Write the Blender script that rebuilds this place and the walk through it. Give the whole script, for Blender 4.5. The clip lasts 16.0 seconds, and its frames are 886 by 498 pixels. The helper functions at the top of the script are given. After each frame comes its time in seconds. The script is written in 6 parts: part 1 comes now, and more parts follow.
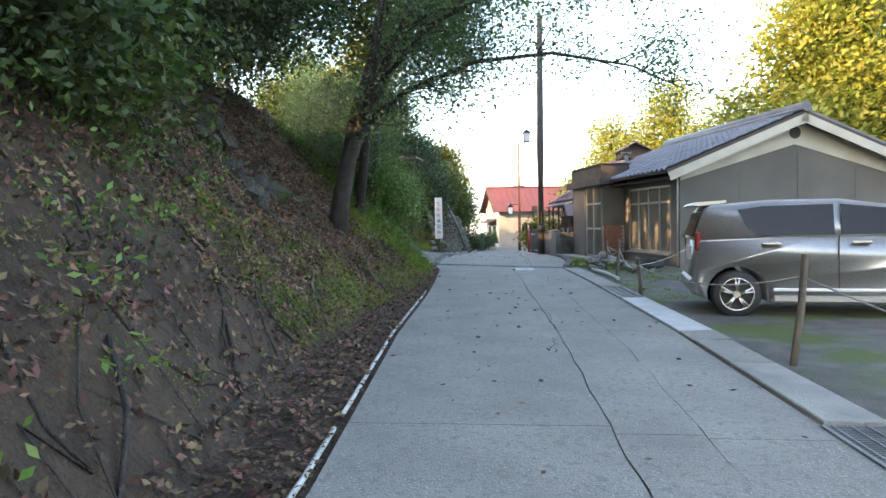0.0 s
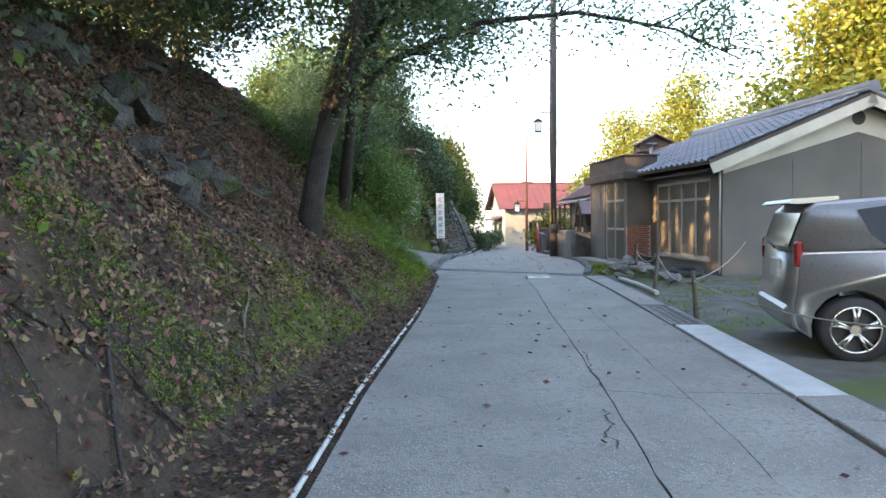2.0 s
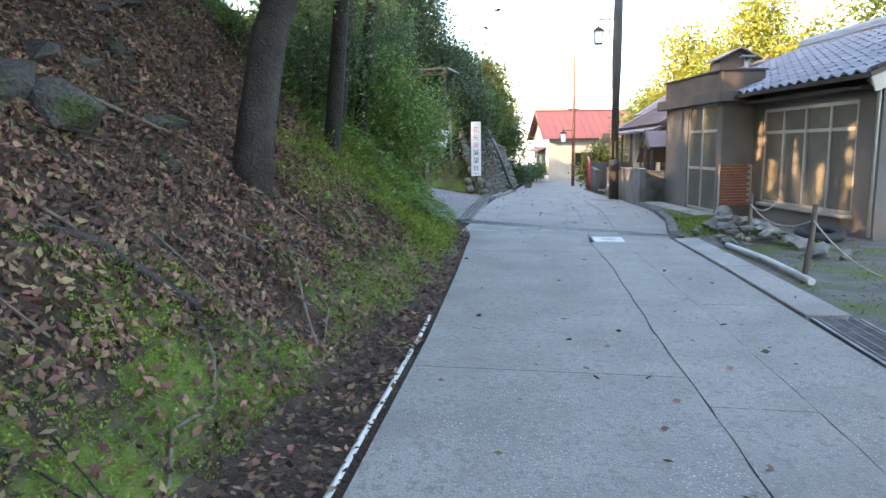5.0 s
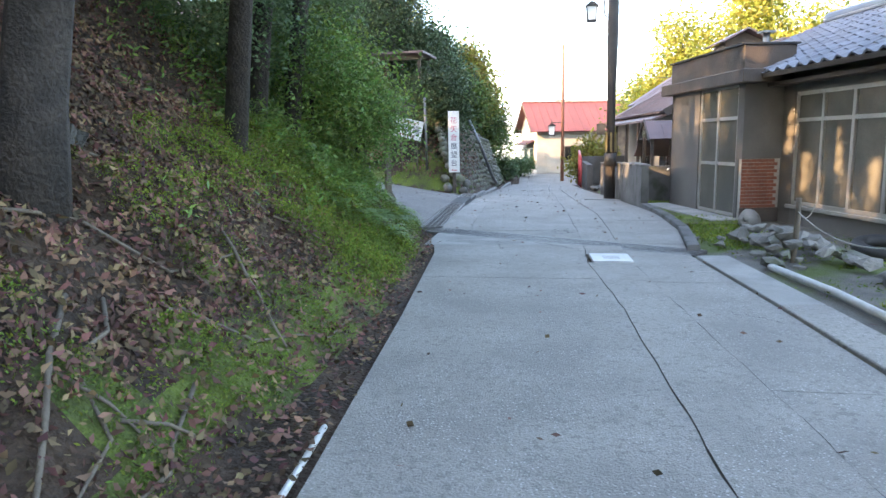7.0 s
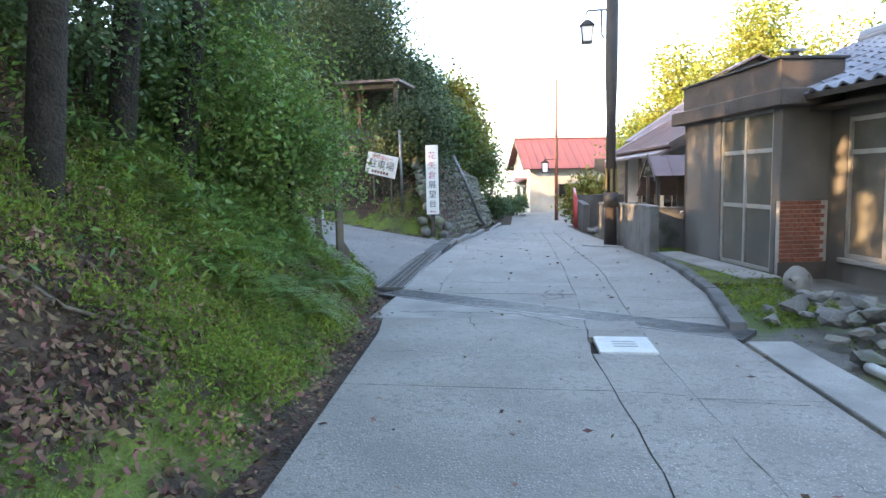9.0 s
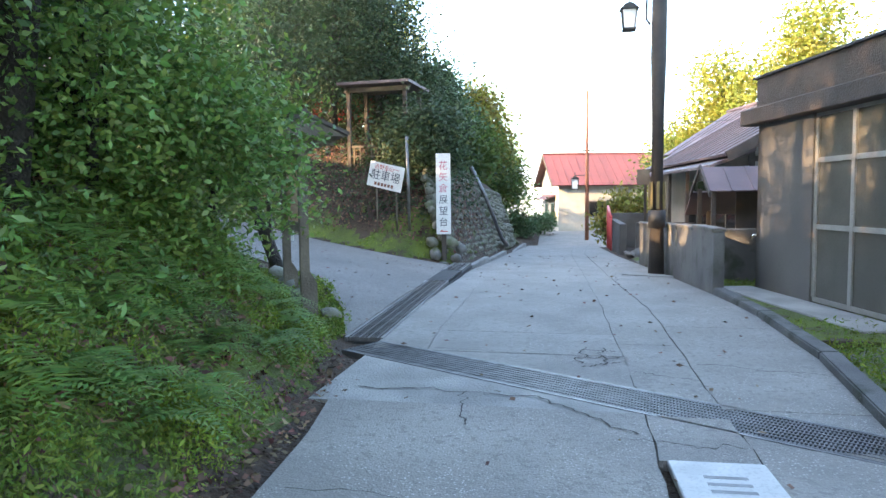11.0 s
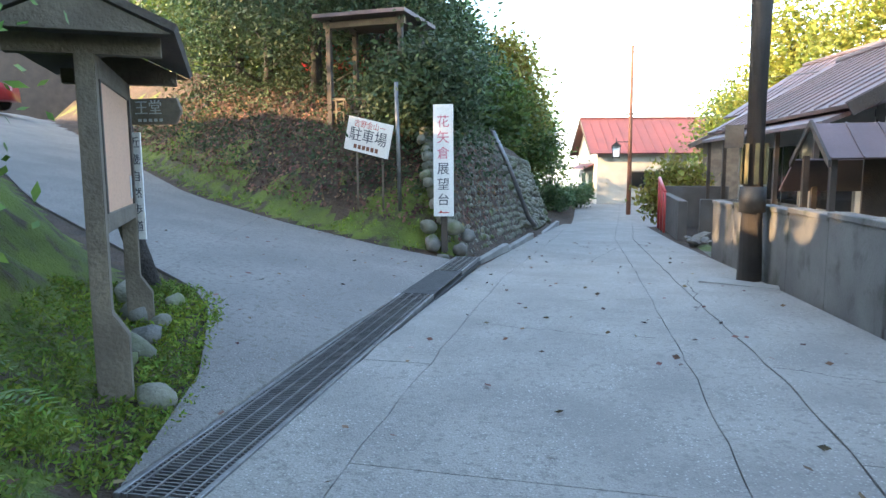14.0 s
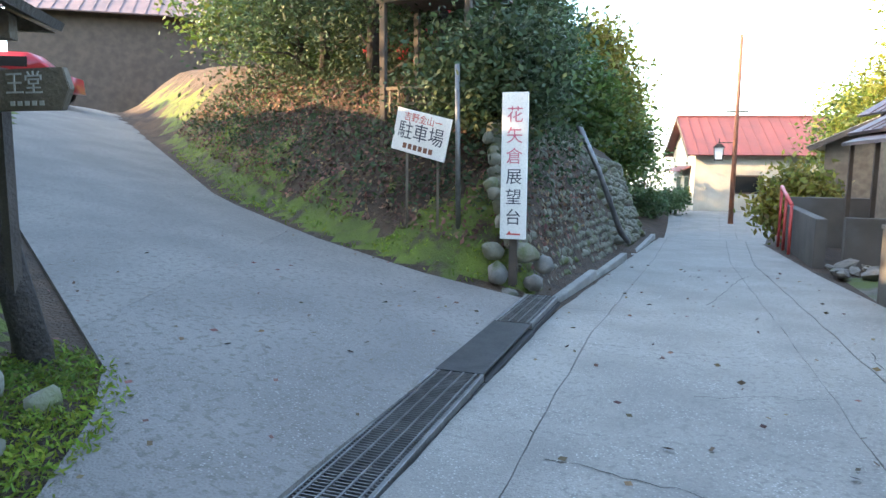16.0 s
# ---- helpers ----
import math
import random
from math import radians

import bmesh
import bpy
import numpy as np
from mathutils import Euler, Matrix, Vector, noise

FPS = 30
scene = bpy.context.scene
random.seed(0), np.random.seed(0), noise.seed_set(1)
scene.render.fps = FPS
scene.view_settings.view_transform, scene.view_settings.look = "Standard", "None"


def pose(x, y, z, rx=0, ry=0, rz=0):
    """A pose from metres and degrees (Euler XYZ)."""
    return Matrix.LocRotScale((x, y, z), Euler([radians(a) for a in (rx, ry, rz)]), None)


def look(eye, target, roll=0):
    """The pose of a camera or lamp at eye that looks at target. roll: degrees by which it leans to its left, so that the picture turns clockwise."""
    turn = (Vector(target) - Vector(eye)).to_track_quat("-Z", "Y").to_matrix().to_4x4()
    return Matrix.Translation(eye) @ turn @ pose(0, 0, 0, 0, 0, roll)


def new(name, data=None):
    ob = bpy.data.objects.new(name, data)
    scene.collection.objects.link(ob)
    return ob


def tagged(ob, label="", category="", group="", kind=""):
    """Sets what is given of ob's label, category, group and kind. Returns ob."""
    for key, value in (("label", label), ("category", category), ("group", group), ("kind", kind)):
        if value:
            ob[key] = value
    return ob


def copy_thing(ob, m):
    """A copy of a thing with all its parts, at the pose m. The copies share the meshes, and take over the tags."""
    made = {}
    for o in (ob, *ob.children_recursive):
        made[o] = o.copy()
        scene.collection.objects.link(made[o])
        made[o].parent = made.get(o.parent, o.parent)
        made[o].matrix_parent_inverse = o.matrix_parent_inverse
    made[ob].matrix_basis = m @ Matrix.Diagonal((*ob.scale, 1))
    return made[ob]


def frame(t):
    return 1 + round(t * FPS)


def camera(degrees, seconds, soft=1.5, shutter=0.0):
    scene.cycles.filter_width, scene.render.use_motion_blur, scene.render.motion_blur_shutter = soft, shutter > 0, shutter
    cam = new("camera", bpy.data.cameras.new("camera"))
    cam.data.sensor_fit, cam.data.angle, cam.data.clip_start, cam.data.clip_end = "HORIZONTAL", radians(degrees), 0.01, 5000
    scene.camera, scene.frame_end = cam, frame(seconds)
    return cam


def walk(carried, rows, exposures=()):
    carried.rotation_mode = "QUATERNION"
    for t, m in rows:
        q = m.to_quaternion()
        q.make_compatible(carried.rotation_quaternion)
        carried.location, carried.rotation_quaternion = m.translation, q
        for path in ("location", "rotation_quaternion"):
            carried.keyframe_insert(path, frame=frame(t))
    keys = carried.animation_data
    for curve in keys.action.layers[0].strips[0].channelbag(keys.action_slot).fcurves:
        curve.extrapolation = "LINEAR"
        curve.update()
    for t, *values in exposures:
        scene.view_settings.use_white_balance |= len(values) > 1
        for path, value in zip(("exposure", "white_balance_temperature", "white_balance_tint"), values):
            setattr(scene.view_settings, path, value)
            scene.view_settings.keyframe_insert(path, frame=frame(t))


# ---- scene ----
cam = camera(67.0, 16.0)
PATH = [
    (0, (0.949, -2.725, 1.269), (0.731, -0.738, 1.19), -1.1),
    (0.5, (0.878, -2.13, 1.303), (0.662, -0.144, 1.215), -1.0),
    (1, (0.887, -1.534, 1.309), (0.67, 0.452, 1.217), -1.1),
    (1.5, (0.821, -0.819, 1.342), (0.597, 1.167, 1.254), -0.9),
    (2, (0.776, -0.175, 1.325), (0.544, 1.81, 1.236), -0.8),
    (2.5, (0.676, 0.505, 1.341), (0.422, 2.485, 1.223), -0.7),
    (3, (0.661, 1.135, 1.375), (0.376, 3.109, 1.221), -0.8),
    (5.5, (0.394, 4.437, 1.487), (0.046, 6.38, 1.162), -0.8),
    (6, (0.404, 5.048, 1.455), (0.065, 6.99, 1.114), -0.8),
    (6.5, (0.431, 5.71, 1.445), (0.108, 7.654, 1.108), -1.0),
    (7, (0.419, 6.322, 1.446), (0.104, 8.272, 1.132), -1.0),
    (7.5, (0.481, 6.957, 1.441), (0.167, 8.912, 1.157), -0.9),
    (8, (0.487, 7.57, 1.461), (0.175, 9.529, 1.203), -1.0),
    (8.5, (0.539, 8.196, 1.442), (0.233, 10.159, 1.211), -1.1),
    (9, (0.49, 8.811, 1.451), (0.188, 10.777, 1.246), -1.1),
    (11.5, (0.431, 11.971, 1.372), (0.025, 13.924, 1.221), -0.6),
    (12, (0.424, 12.609, 1.411), (0.003, 14.557, 1.244), -0.6),
    (12.5, (0.458, 13.293, 1.351), (0.023, 15.236, 1.159), -0.6),
    (13, (0.384, 13.975, 1.364), (-0.063, 15.912, 1.145), -0.6),
    (13.5, (0.341, 14.616, 1.333), (-0.116, 16.548, 1.093), -0.5),
    (14, (0.22, 15.262, 1.371), (-0.261, 17.188, 1.127), -0.4),
    (14.5, (0.188, 15.903, 1.334), (-0.334, 17.82, 1.103), -0.3),
    (15, (0.068, 16.538, 1.361), (-0.497, 18.442, 1.125), -0.2),
    (15.5, (-0.04, 17.205, 1.401), (-0.659, 19.09, 1.154), -0.1),
    (16, (-0.226, 17.696, 1.479), (-0.937, 19.548, 1.228), 0.5),
]
walk(cam, [(t, look(eye, target, roll)) for t, eye, target, roll in PATH], exposures=[(0, 3.12, 7250, 11), (3, 3.3, 7050, 13), (6.5, 3.68, 7000, 13), (9, 3.6, 6850, 12), (12, 3.6, 6550, 8), (14, 3.5, 6550, 7), (16, 3.5, 6600, 7)])

# ---- light ----
SUN_FROM = Vector((-0.80, -0.52, 0.315)).normalized()
world = bpy.data.worlds.new("sky")
scene.world = world
world.use_nodes = True
sky = world.node_tree.nodes.new("ShaderNodeTexSky")
sky.sky_type, sky.sun_disc = "NISHITA", False
sky.sun_elevation = math.asin(SUN_FROM.z)
sky.sun_rotation = math.atan2(SUN_FROM.x, SUN_FROM.y)
sky.dust_density, sky.air_density, sky.altitude = 4.0, 1.0, 600
background = world.node_tree.nodes["Background"]
background.inputs["Strength"].default_value = 0.15
world.node_tree.links.new(sky.outputs["Color"], background.inputs["Color"])
sun = new("sun", bpy.data.lights.new("sun", "SUN"))
sun.data.energy, sun.data.angle, sun.data.color = 2.2, radians(0.5), (1.0, 0.66, 0.36)
sun.matrix_world = look(SUN_FROM * 60, (0, 0, 0))

# ---- materials ----


def mat(name, a, b, scale=6.0, rough=0.8, bump=0.3, metal=0.0, fine=60.0, spread=0.0, island=0.0, glow=0.0, leaf=0.0, stain=None, spec=0.5, relief=0.02, speck=None):
    """Two colours mixed by broad and fine noise. spread, island: variation between objects and between loose pieces."""
    m = bpy.data.materials.new(name)
    m.use_nodes = True
    nt = m.node_tree
    n, l = nt.nodes, nt.links
    p = n["Principled BSDF"]
    geo = n.new("ShaderNodeNewGeometry")

    def noise_at(s, detail):
        t = n.new("ShaderNodeTexNoise")
        t.inputs["Scale"].default_value, t.inputs["Detail"].default_value = s, detail
        l.new(geo.outputs["Position"], t.inputs["Vector"])
        return t

    def mixed(fac, x, y, mode="MIX"):
        k = n.new("ShaderNodeMix")
        k.data_type, k.blend_type = "RGBA", mode
        for s, v in ((k.inputs["Factor"], fac), (k.inputs["A"], x), (k.inputs["B"], y)):
            if isinstance(v, (int, float)):
                s.default_value = v
            elif isinstance(v, tuple):
                s.default_value = (*v, 1)
            else:
                l.new(v, s)
        return k.outputs["Result"]

    def stretched(out, lo, hi, to=(0.0, 1.0)):
        r = n.new("ShaderNodeMapRange")
        l.new(out, r.inputs["Value"])
        for key, v in (("From Min", lo), ("From Max", hi), ("To Min", to[0]), ("To Max", to[1])):
            r.inputs[key].default_value = v
        return r.outputs["Result"]

    broad, grain = noise_at(scale, 4), noise_at(fine, 3)
    colour = mixed(stretched(broad.outputs["Fac"], 0.35, 0.65), a, b)
    dark = tuple(c * 0.55 for c in a)
    colour = mixed(stretched(grain.outputs["Fac"], 0.5, 0.75, (0.0, 0.6)), colour, dark)
    if stain:
        patch = noise_at(stain[1], 5)
        colour = mixed(stretched(patch.outputs["Fac"], stain[2], stain[2] + 0.12), colour, stain[0])
    if speck:
        chips = n.new("ShaderNodeTexVoronoi")
        chips.inputs["Scale"].default_value = 42
        l.new(geo.outputs["Position"], chips.inputs["Vector"])
        where = noise_at(2.2, 3)
        mask = n.new("ShaderNodeMath")
        mask.operation = "MULTIPLY"
        l.new(stretched(chips.outputs["Distance"], 0.30, 0.12), mask.inputs[0])
        l.new(stretched(where.outputs["Fac"], 0.40, 0.66, (0.22, 0.95)), mask.inputs[1])
        colour = mixed(mask.outputs[0], colour, speck)
    if spread:
        info = n.new("ShaderNodeObjectInfo")
        colour = mixed(stretched(info.outputs["Random"], 0, 1, (0, spread)), colour, tuple(c * 0.45 for c in b))
    if island:
        hue = n.new("ShaderNodeHueSaturation")
        l.new(stretched(geo.outputs["Random Per Island"], 0, 1, (0.5 - island * 0.06, 0.5 + island * 0.05)), hue.inputs["Hue"])
        k = n.new("ShaderNodeMath")
        k.operation, k.inputs[1].default_value = "MULTIPLY", 7.31
        l.new(geo.outputs["Random Per Island"], k.inputs[0])
        f = n.new("ShaderNodeMath")
        f.operation = "FRACT"
        l.new(k.outputs[0], f.inputs[0])
        l.new(stretched(f.outputs[0], 0, 1, (1 - island * 0.6, 1 + island * 0.6)), hue.inputs["Value"])
        l.new(colour, hue.inputs["Color"])
        colour = hue.outputs["Color"]
    l.new(colour, p.inputs["Base Color"])
    p.inputs["Roughness"].default_value, p.inputs["Metallic"].default_value = rough, metal
    p.inputs["Specular IOR Level"].default_value = spec
    if bump:
        bn = n.new("ShaderNodeBump")
        bn.inputs["Strength"].default_value, bn.inputs["Distance"].default_value = bump, relief
        l.new(grain.outputs["Fac"], bn.inputs["Height"])
        l.new(bn.outputs["Normal"], p.inputs["Normal"])
    if leaf:
        tr = n.new("ShaderNodeBsdfTranslucent")
        l.new(colour, tr.inputs["Color"])
        ms = n.new("ShaderNodeMixShader")
        ms.inputs["Fac"].default_value = leaf
        l.new(p.outputs["BSDF"], ms.inputs[1])
        l.new(tr.outputs["BSDF"], ms.inputs[2])
        l.new(ms.outputs["Shader"], n["Material Output"].inputs["Surface"])
    return m


CONCRETE = mat("road_concrete", (0.29, 0.272, 0.244), (0.215, 0.203, 0.184), 1.3, 0.85, 0.5, fine=80, spread=0.12, stain=((0.195, 0.184, 0.166), 24, 0.52), relief=0.03, speck=(0.50, 0.485, 0.455))
LANE = mat("lane_concrete", (0.225, 0.212, 0.195), (0.165, 0.156, 0.145), 1.1, 0.9, 0.6, fine=70, spread=0.12, stain=((0.145, 0.134, 0.118), 20, 0.52), relief=0.03, speck=(0.36, 0.345, 0.32))
PATCH = mat("rough_concrete", (0.33, 0.32, 0.295), (0.22, 0.215, 0.20), 2, 0.9, 0.8, fine=50, spread=0.15)
SOIL = mat("soil", (0.07, 0.044, 0.027), (0.032, 0.021, 0.014), 2.5, 0.95, 0.9, fine=30, relief=0.05)
MOSSY = mat("mossy_ground", (0.12, 0.16, 0.02), (0.065, 0.085, 0.02), 2.0, 0.95, 1.0, fine=45, stain=((0.06, 0.045, 0.03), 3.0, 0.52), relief=0.04)
GRAVEL = mat("gravel", (0.15, 0.14, 0.12), (0.09, 0.085, 0.075), 3, 0.9, 1.0, fine=55, stain=((0.08, 0.11, 0.025), 0.9, 0.50), relief=0.03)
FAR_GREEN = mat("far_wooded_ground", (0.06, 0.09, 0.03), (0.04, 0.06, 0.025), 0.2, 0.95, 0.6)
DEADLEAF = mat("dead_leaf", (0.185, 0.112, 0.066), (0.06, 0.036, 0.024), 3, 0.8, 0, island=1.0, spec=0.3)
MOSS = mat("moss_blade", (0.17, 0.24, 0.025), (0.09, 0.14, 0.02), 2, 0.8, 0, island=0.6, leaf=0.3)
FERN = mat("fern_leaf", (0.15, 0.25, 0.05), (0.09, 0.165, 0.035), 1.2, 0.5, 0, island=0.6, leaf=0.35)
# darker copy of the bush leaf, with shade put into its colour
DARKLEAF = mat("shaded_leaf", (0.055, 0.088, 0.034), (0.03, 0.052, 0.024), 0.9, 0.6, 0, island=0.6, leaf=0.15, spec=0.3)
BUSHLEAF = mat("bush_leaf", (0.11, 0.18, 0.07), (0.065, 0.12, 0.055), 0.8, 0.5, 0, island=0.5, leaf=0.35)
GREENLEAF = mat("green_leaf", (0.10, 0.15, 0.03), (0.06, 0.10, 0.025), 0.6, 0.55, 0, island=0.6, leaf=0.4)
YELLOWLEAF = mat("yellow_leaf", (0.30, 0.25, 0.04), (0.15, 0.17, 0.035), 0.5, 0.55, 0, island=0.7, leaf=0.45)
BARK = mat("bark", (0.05, 0.04, 0.034), (0.025, 0.021, 0.018), 8, 0.9, 1.0, fine=40, relief=0.03)
STONE = mat("stone", (0.22, 0.21, 0.19), (0.13, 0.13, 0.12), 4, 0.9, 0.8, fine=35, spread=0.4, stain=((0.07, 0.09, 0.03), 2.5, 0.56))
BANKROCK = mat("mossy_bank_rock", (0.095, 0.088, 0.075), (0.05, 0.046, 0.04), 4, 0.9, 1.0, fine=30, spread=0.4, stain=((0.05, 0.065, 0.02), 2.5, 0.52), relief=0.04)
WALLSTONE = mat("wall_stone", (0.26, 0.25, 0.20), (0.15, 0.15, 0.11), 4, 0.9, 0.8, fine=35, spread=0.5, stain=((0.10, 0.12, 0.04), 1.8, 0.52))
PLASTER = mat("grey_plaster", (0.115, 0.106, 0.095), (0.075, 0.07, 0.064), 1.2, 0.9, 0.3, fine=80, stain=((0.10, 0.10, 0.095), 1.6, 0.57))
STAINED = mat("stained_wall", (0.14, 0.138, 0.132), (0.085, 0.084, 0.082), 1.5, 0.9, 0.5, fine=60, stain=((0.045, 0.05, 0.035), 2.2, 0.54))
GABLE = mat("dark_board_wall", (0.125, 0.118, 0.108), (0.095, 0.09, 0.084), 0.8, 0.85, 0.3, fine=70)
CREAM = mat("cream_plaster", (0.46, 0.44, 0.38), (0.38, 0.36, 0.31), 1.5, 0.9, 0.2)
DARKWOOD = mat("dark_wood", (0.07, 0.055, 0.045), (0.045, 0.036, 0.03), 3, 0.75, 0.5, fine=45)
GREYWOOD = mat("weathered_wood", (0.16, 0.13, 0.095), (0.10, 0.08, 0.06), 4, 0.8, 0.6, fine=40)
BOARD = mat("orange_notice_board", (0.62, 0.36, 0.23), (0.56, 0.33, 0.22), 2, 0.7, 0.1)
TILE = mat("grey_roof_tile", (0.17, 0.18, 0.205), (0.12, 0.13, 0.15), 2, 0.5, 0.3, spread=0.35, island=0.25)
REDROOF = mat("red_metal_roof", (0.15, 0.048, 0.045), (0.105, 0.04, 0.04), 0.8, 0.55, 0.2)
PURPLEROOF = mat("faded_metal_roof", (0.15, 0.105, 0.108), (0.105, 0.08, 0.085), 1.2, 0.6, 0.3, stain=((0.10, 0.075, 0.07), 2.2, 0.6))
BRICK = mat("brown_red_tile_brick", (0.22, 0.07, 0.035), (0.16, 0.05, 0.03), 10, 0.45, 0.2, spread=0.4)
MORTAR = mat("mortar", (0.35, 0.33, 0.30), (0.28, 0.27, 0.25), 10, 0.9, 0.3)
ALU = mat("aluminium", (0.36, 0.35, 0.32), (0.28, 0.27, 0.25), 4, 0.5, 0.05, metal=0.4)
STEEL = mat("galvanised_steel", (0.22, 0.22, 0.22), (0.14, 0.14, 0.14), 8, 0.45, 0.2, metal=0.8)
DARKSTEEL = mat("dark_iron", (0.05, 0.05, 0.05), (0.03, 0.03, 0.03), 8, 0.6, 0.2, metal=0.4)
POLE = mat("tarred_pole", (0.05, 0.042, 0.038), (0.03, 0.026, 0.025), 3, 0.7, 0.4)
RUSTPOLE = mat("rusty_pole", (0.23, 0.09, 0.05), (0.15, 0.065, 0.04), 3, 0.8, 0.3)
WHITE = mat("white_paint", (0.74, 0.74, 0.72), (0.66, 0.66, 0.64), 3, 0.5, 0.05)
DIRTYWHITE = mat("dirty_white", (0.50, 0.50, 0.48), (0.40, 0.40, 0.385), 5, 0.6, 0.1)
REDPAINT = mat("red_paint", (0.50, 0.06, 0.05), (0.42, 0.05, 0.05), 5, 0.5, 0.05)
PINKPAINT = mat("faded_red_paint", (0.55, 0.13, 0.20), (0.48, 0.10, 0.16), 5, 0.5, 0.05)
NAVY = mat("navy_paint", (0.02, 0.025, 0.05), (0.015, 0.02, 0.04), 5, 0.5, 0.05)
YELLOW = mat("yellow_paint", (0.20, 0.15, 0.05), (0.13, 0.10, 0.04), 5, 0.5, 0.1)
BLACK = mat("black_rubber", (0.02, 0.02, 0.02), (0.014, 0.014, 0.014), 8, 0.7, 0.1)
SILVER = mat("silver_car_paint", (0.40, 0.39, 0.375), (0.37, 0.36, 0.35), 2, 0.34, 0, metal=0.75)
CHROME = mat("alloy", (0.62, 0.58, 0.52), (0.55, 0.52, 0.48), 5, 0.25, 0, metal=0.9)
DARKGLASS = mat("tinted_glass", (0.015, 0.017, 0.02), (0.012, 0.014, 0.016), 1, 0.10, 0, spec=0.25)
FROSTED = mat("frosted_glass", (0.125, 0.12, 0.102), (0.085, 0.082, 0.07), 1.5, 0.25, 0)
TAILLIGHT = mat("tail_light", (0.22, 0.015, 0.015), (0.16, 0.01, 0.01), 5, 0.15, 0)
ROPE = mat("rope", (0.40, 0.38, 0.33), (0.32, 0.30, 0.26), 20, 0.8, 0.2)
# pale blue of the air's haze, painted straight onto the ridge
HAZE = mat("haze_tinted_hills", (0.50, 0.56, 0.62), (0.47, 0.53, 0.59), 0.01, 1.0, 0)
CARRED = mat("red_car_paint", (0.40, 0.02, 0.03), (0.35, 0.02, 0.03), 2, 0.3, 0)

# ---- mesh helpers ----


def part(name, bm, material, parent=None, label=""):
    me = bpy.data.meshes.new(name)
    bm.to_mesh(me)
    bm.free()
    me.materials.append(material)
    ob = new(name, me)
    ob.parent = parent
    if label:
        ob["label"] = label
    return ob


def shared(name, me, m, parent=None):
    ob = new(name, me)
    ob.matrix_basis = m
    ob.parent = parent
    return ob


def thing(name, label, category, m=None, group="", kind=""):
    ob = new(name)
    ob.empty_display_size = 0.1
    if m is not None:
        ob.matrix_basis = m
    return tagged(ob, label, category, group, kind)


def box(x0, x1, y0, y1, z0, z1, bevel=0.0, bm=None, m=None):
    own = bmesh.new()
    bmesh.ops.create_cube(own, size=1)
    for v in own.verts:
        v.co = Vector((x0 + (v.co.x + 0.5) * (x1 - x0), y0 + (v.co.y + 0.5) * (y1 - y0), z0 + (v.co.z + 0.5) * (z1 - z0)))
    if bevel:
        bmesh.ops.bevel(own, geom=own.edges[:], offset=bevel, segments=1, affect="EDGES")
    if m is not None:
        own.transform(m)
    return joined(bm, own)


def joined(bm, own):
    if bm is None:
        return own
    me = bpy.data.meshes.new("tmp")
    own.to_mesh(me)
    own.free()
    bm.from_mesh(me)
    bpy.data.meshes.remove(me)
    return bm


def tube(points, radii, sides=8, bm=None, caps=True):
    bm = bm or bmesh.new()
    pts = [Vector(p) for p in points]
    rings = []
    for i, p in enumerate(pts):
        d = (pts[min(i + 1, len(pts) - 1)] - pts[max(i - 1, 0)]).normalized()
        q = d.to_track_quat("Z", "Y")
        r = radii[i] if hasattr(radii, "__len__") else radii
        rings.append([bm.verts.new(p + q @ Vector((r * math.cos(a), r * math.sin(a), 0))) for a in (2 * math.pi * k / sides for k in range(sides))])
    for a, b in zip(rings, rings[1:]):
        for k in range(sides):
            f = bm.faces.new((a[k], a[(k + 1) % sides], b[(k + 1) % sides], b[k]))
            f.smooth = True
    if caps:
        bm.faces.new(rings[0][::-1])
        bm.faces.new(rings[-1])
    return bm


def prism(outline, lo, hi, axis="x", bevel=0.0, bm=None):
    """An outline in the plane across the axis, drawn out from lo to hi."""
    own = bmesh.new()
    at = {"x": lambda a, b, t: (t, a, b), "y": lambda a, b, t: (a, t, b), "z": lambda a, b, t: (a, b, t)}[axis]
    r0 = [own.verts.new(at(a, b, lo)) for a, b in outline]
    r1 = [own.verts.new(at(a, b, hi)) for a, b in outline]
    own.faces.new(r0), own.faces.new(r1[::-1])
    for k in range(len(outline)):
        j = (k + 1) % len(outline)
        own.faces.new((r0[j], r0[k], r1[k], r1[j]))
    bmesh.ops.recalc_face_normals(own, faces=own.faces[:])
    if bevel:
        bmesh.ops.bevel(own, geom=own.edges[:], offset=bevel, segments=2, affect="EDGES")
    return joined(bm, own)


def rock(seed, r=1.0, flat=0.7):
    bm = bmesh.new()
    bmesh.ops.create_icosphere(bm, subdivisions=2, radius=1)
    for v in bm.verts:
        k = 1 + 0.35 * noise.noise(v.co * 1.3 + Vector((seed * 7.1, 0, 0))) + 0.15 * noise.noise(v.co * 3 + Vector((0, seed * 3.3, 0)))
        v.co = Vector((v.co.x * r * k, v.co.y * r * k * 0.85, v.co.z * r * k * flat))
    return bm


def mesh_quads(name, corners, material, mats=None):
    """A mesh of loose quads from an array of shape (n, 4, 3)."""
    n = len(corners)
    me = bpy.data.meshes.new(name)
    me.vertices.add(4 * n), me.loops.add(4 * n), me.polygons.add(n)
    me.vertices.foreach_set("co", np.ascontiguousarray(corners, dtype=np.float32).ravel())
    me.loops.foreach_set("vertex_index", np.arange(4 * n, dtype=np.int32))
    me.polygons.foreach_set("loop_start", np.arange(0, 4 * n, 4, dtype=np.int32))
    me.update(calc_edges=True)
    me.materials.append(material)
    return me


rng = np.random.default_rng(4)


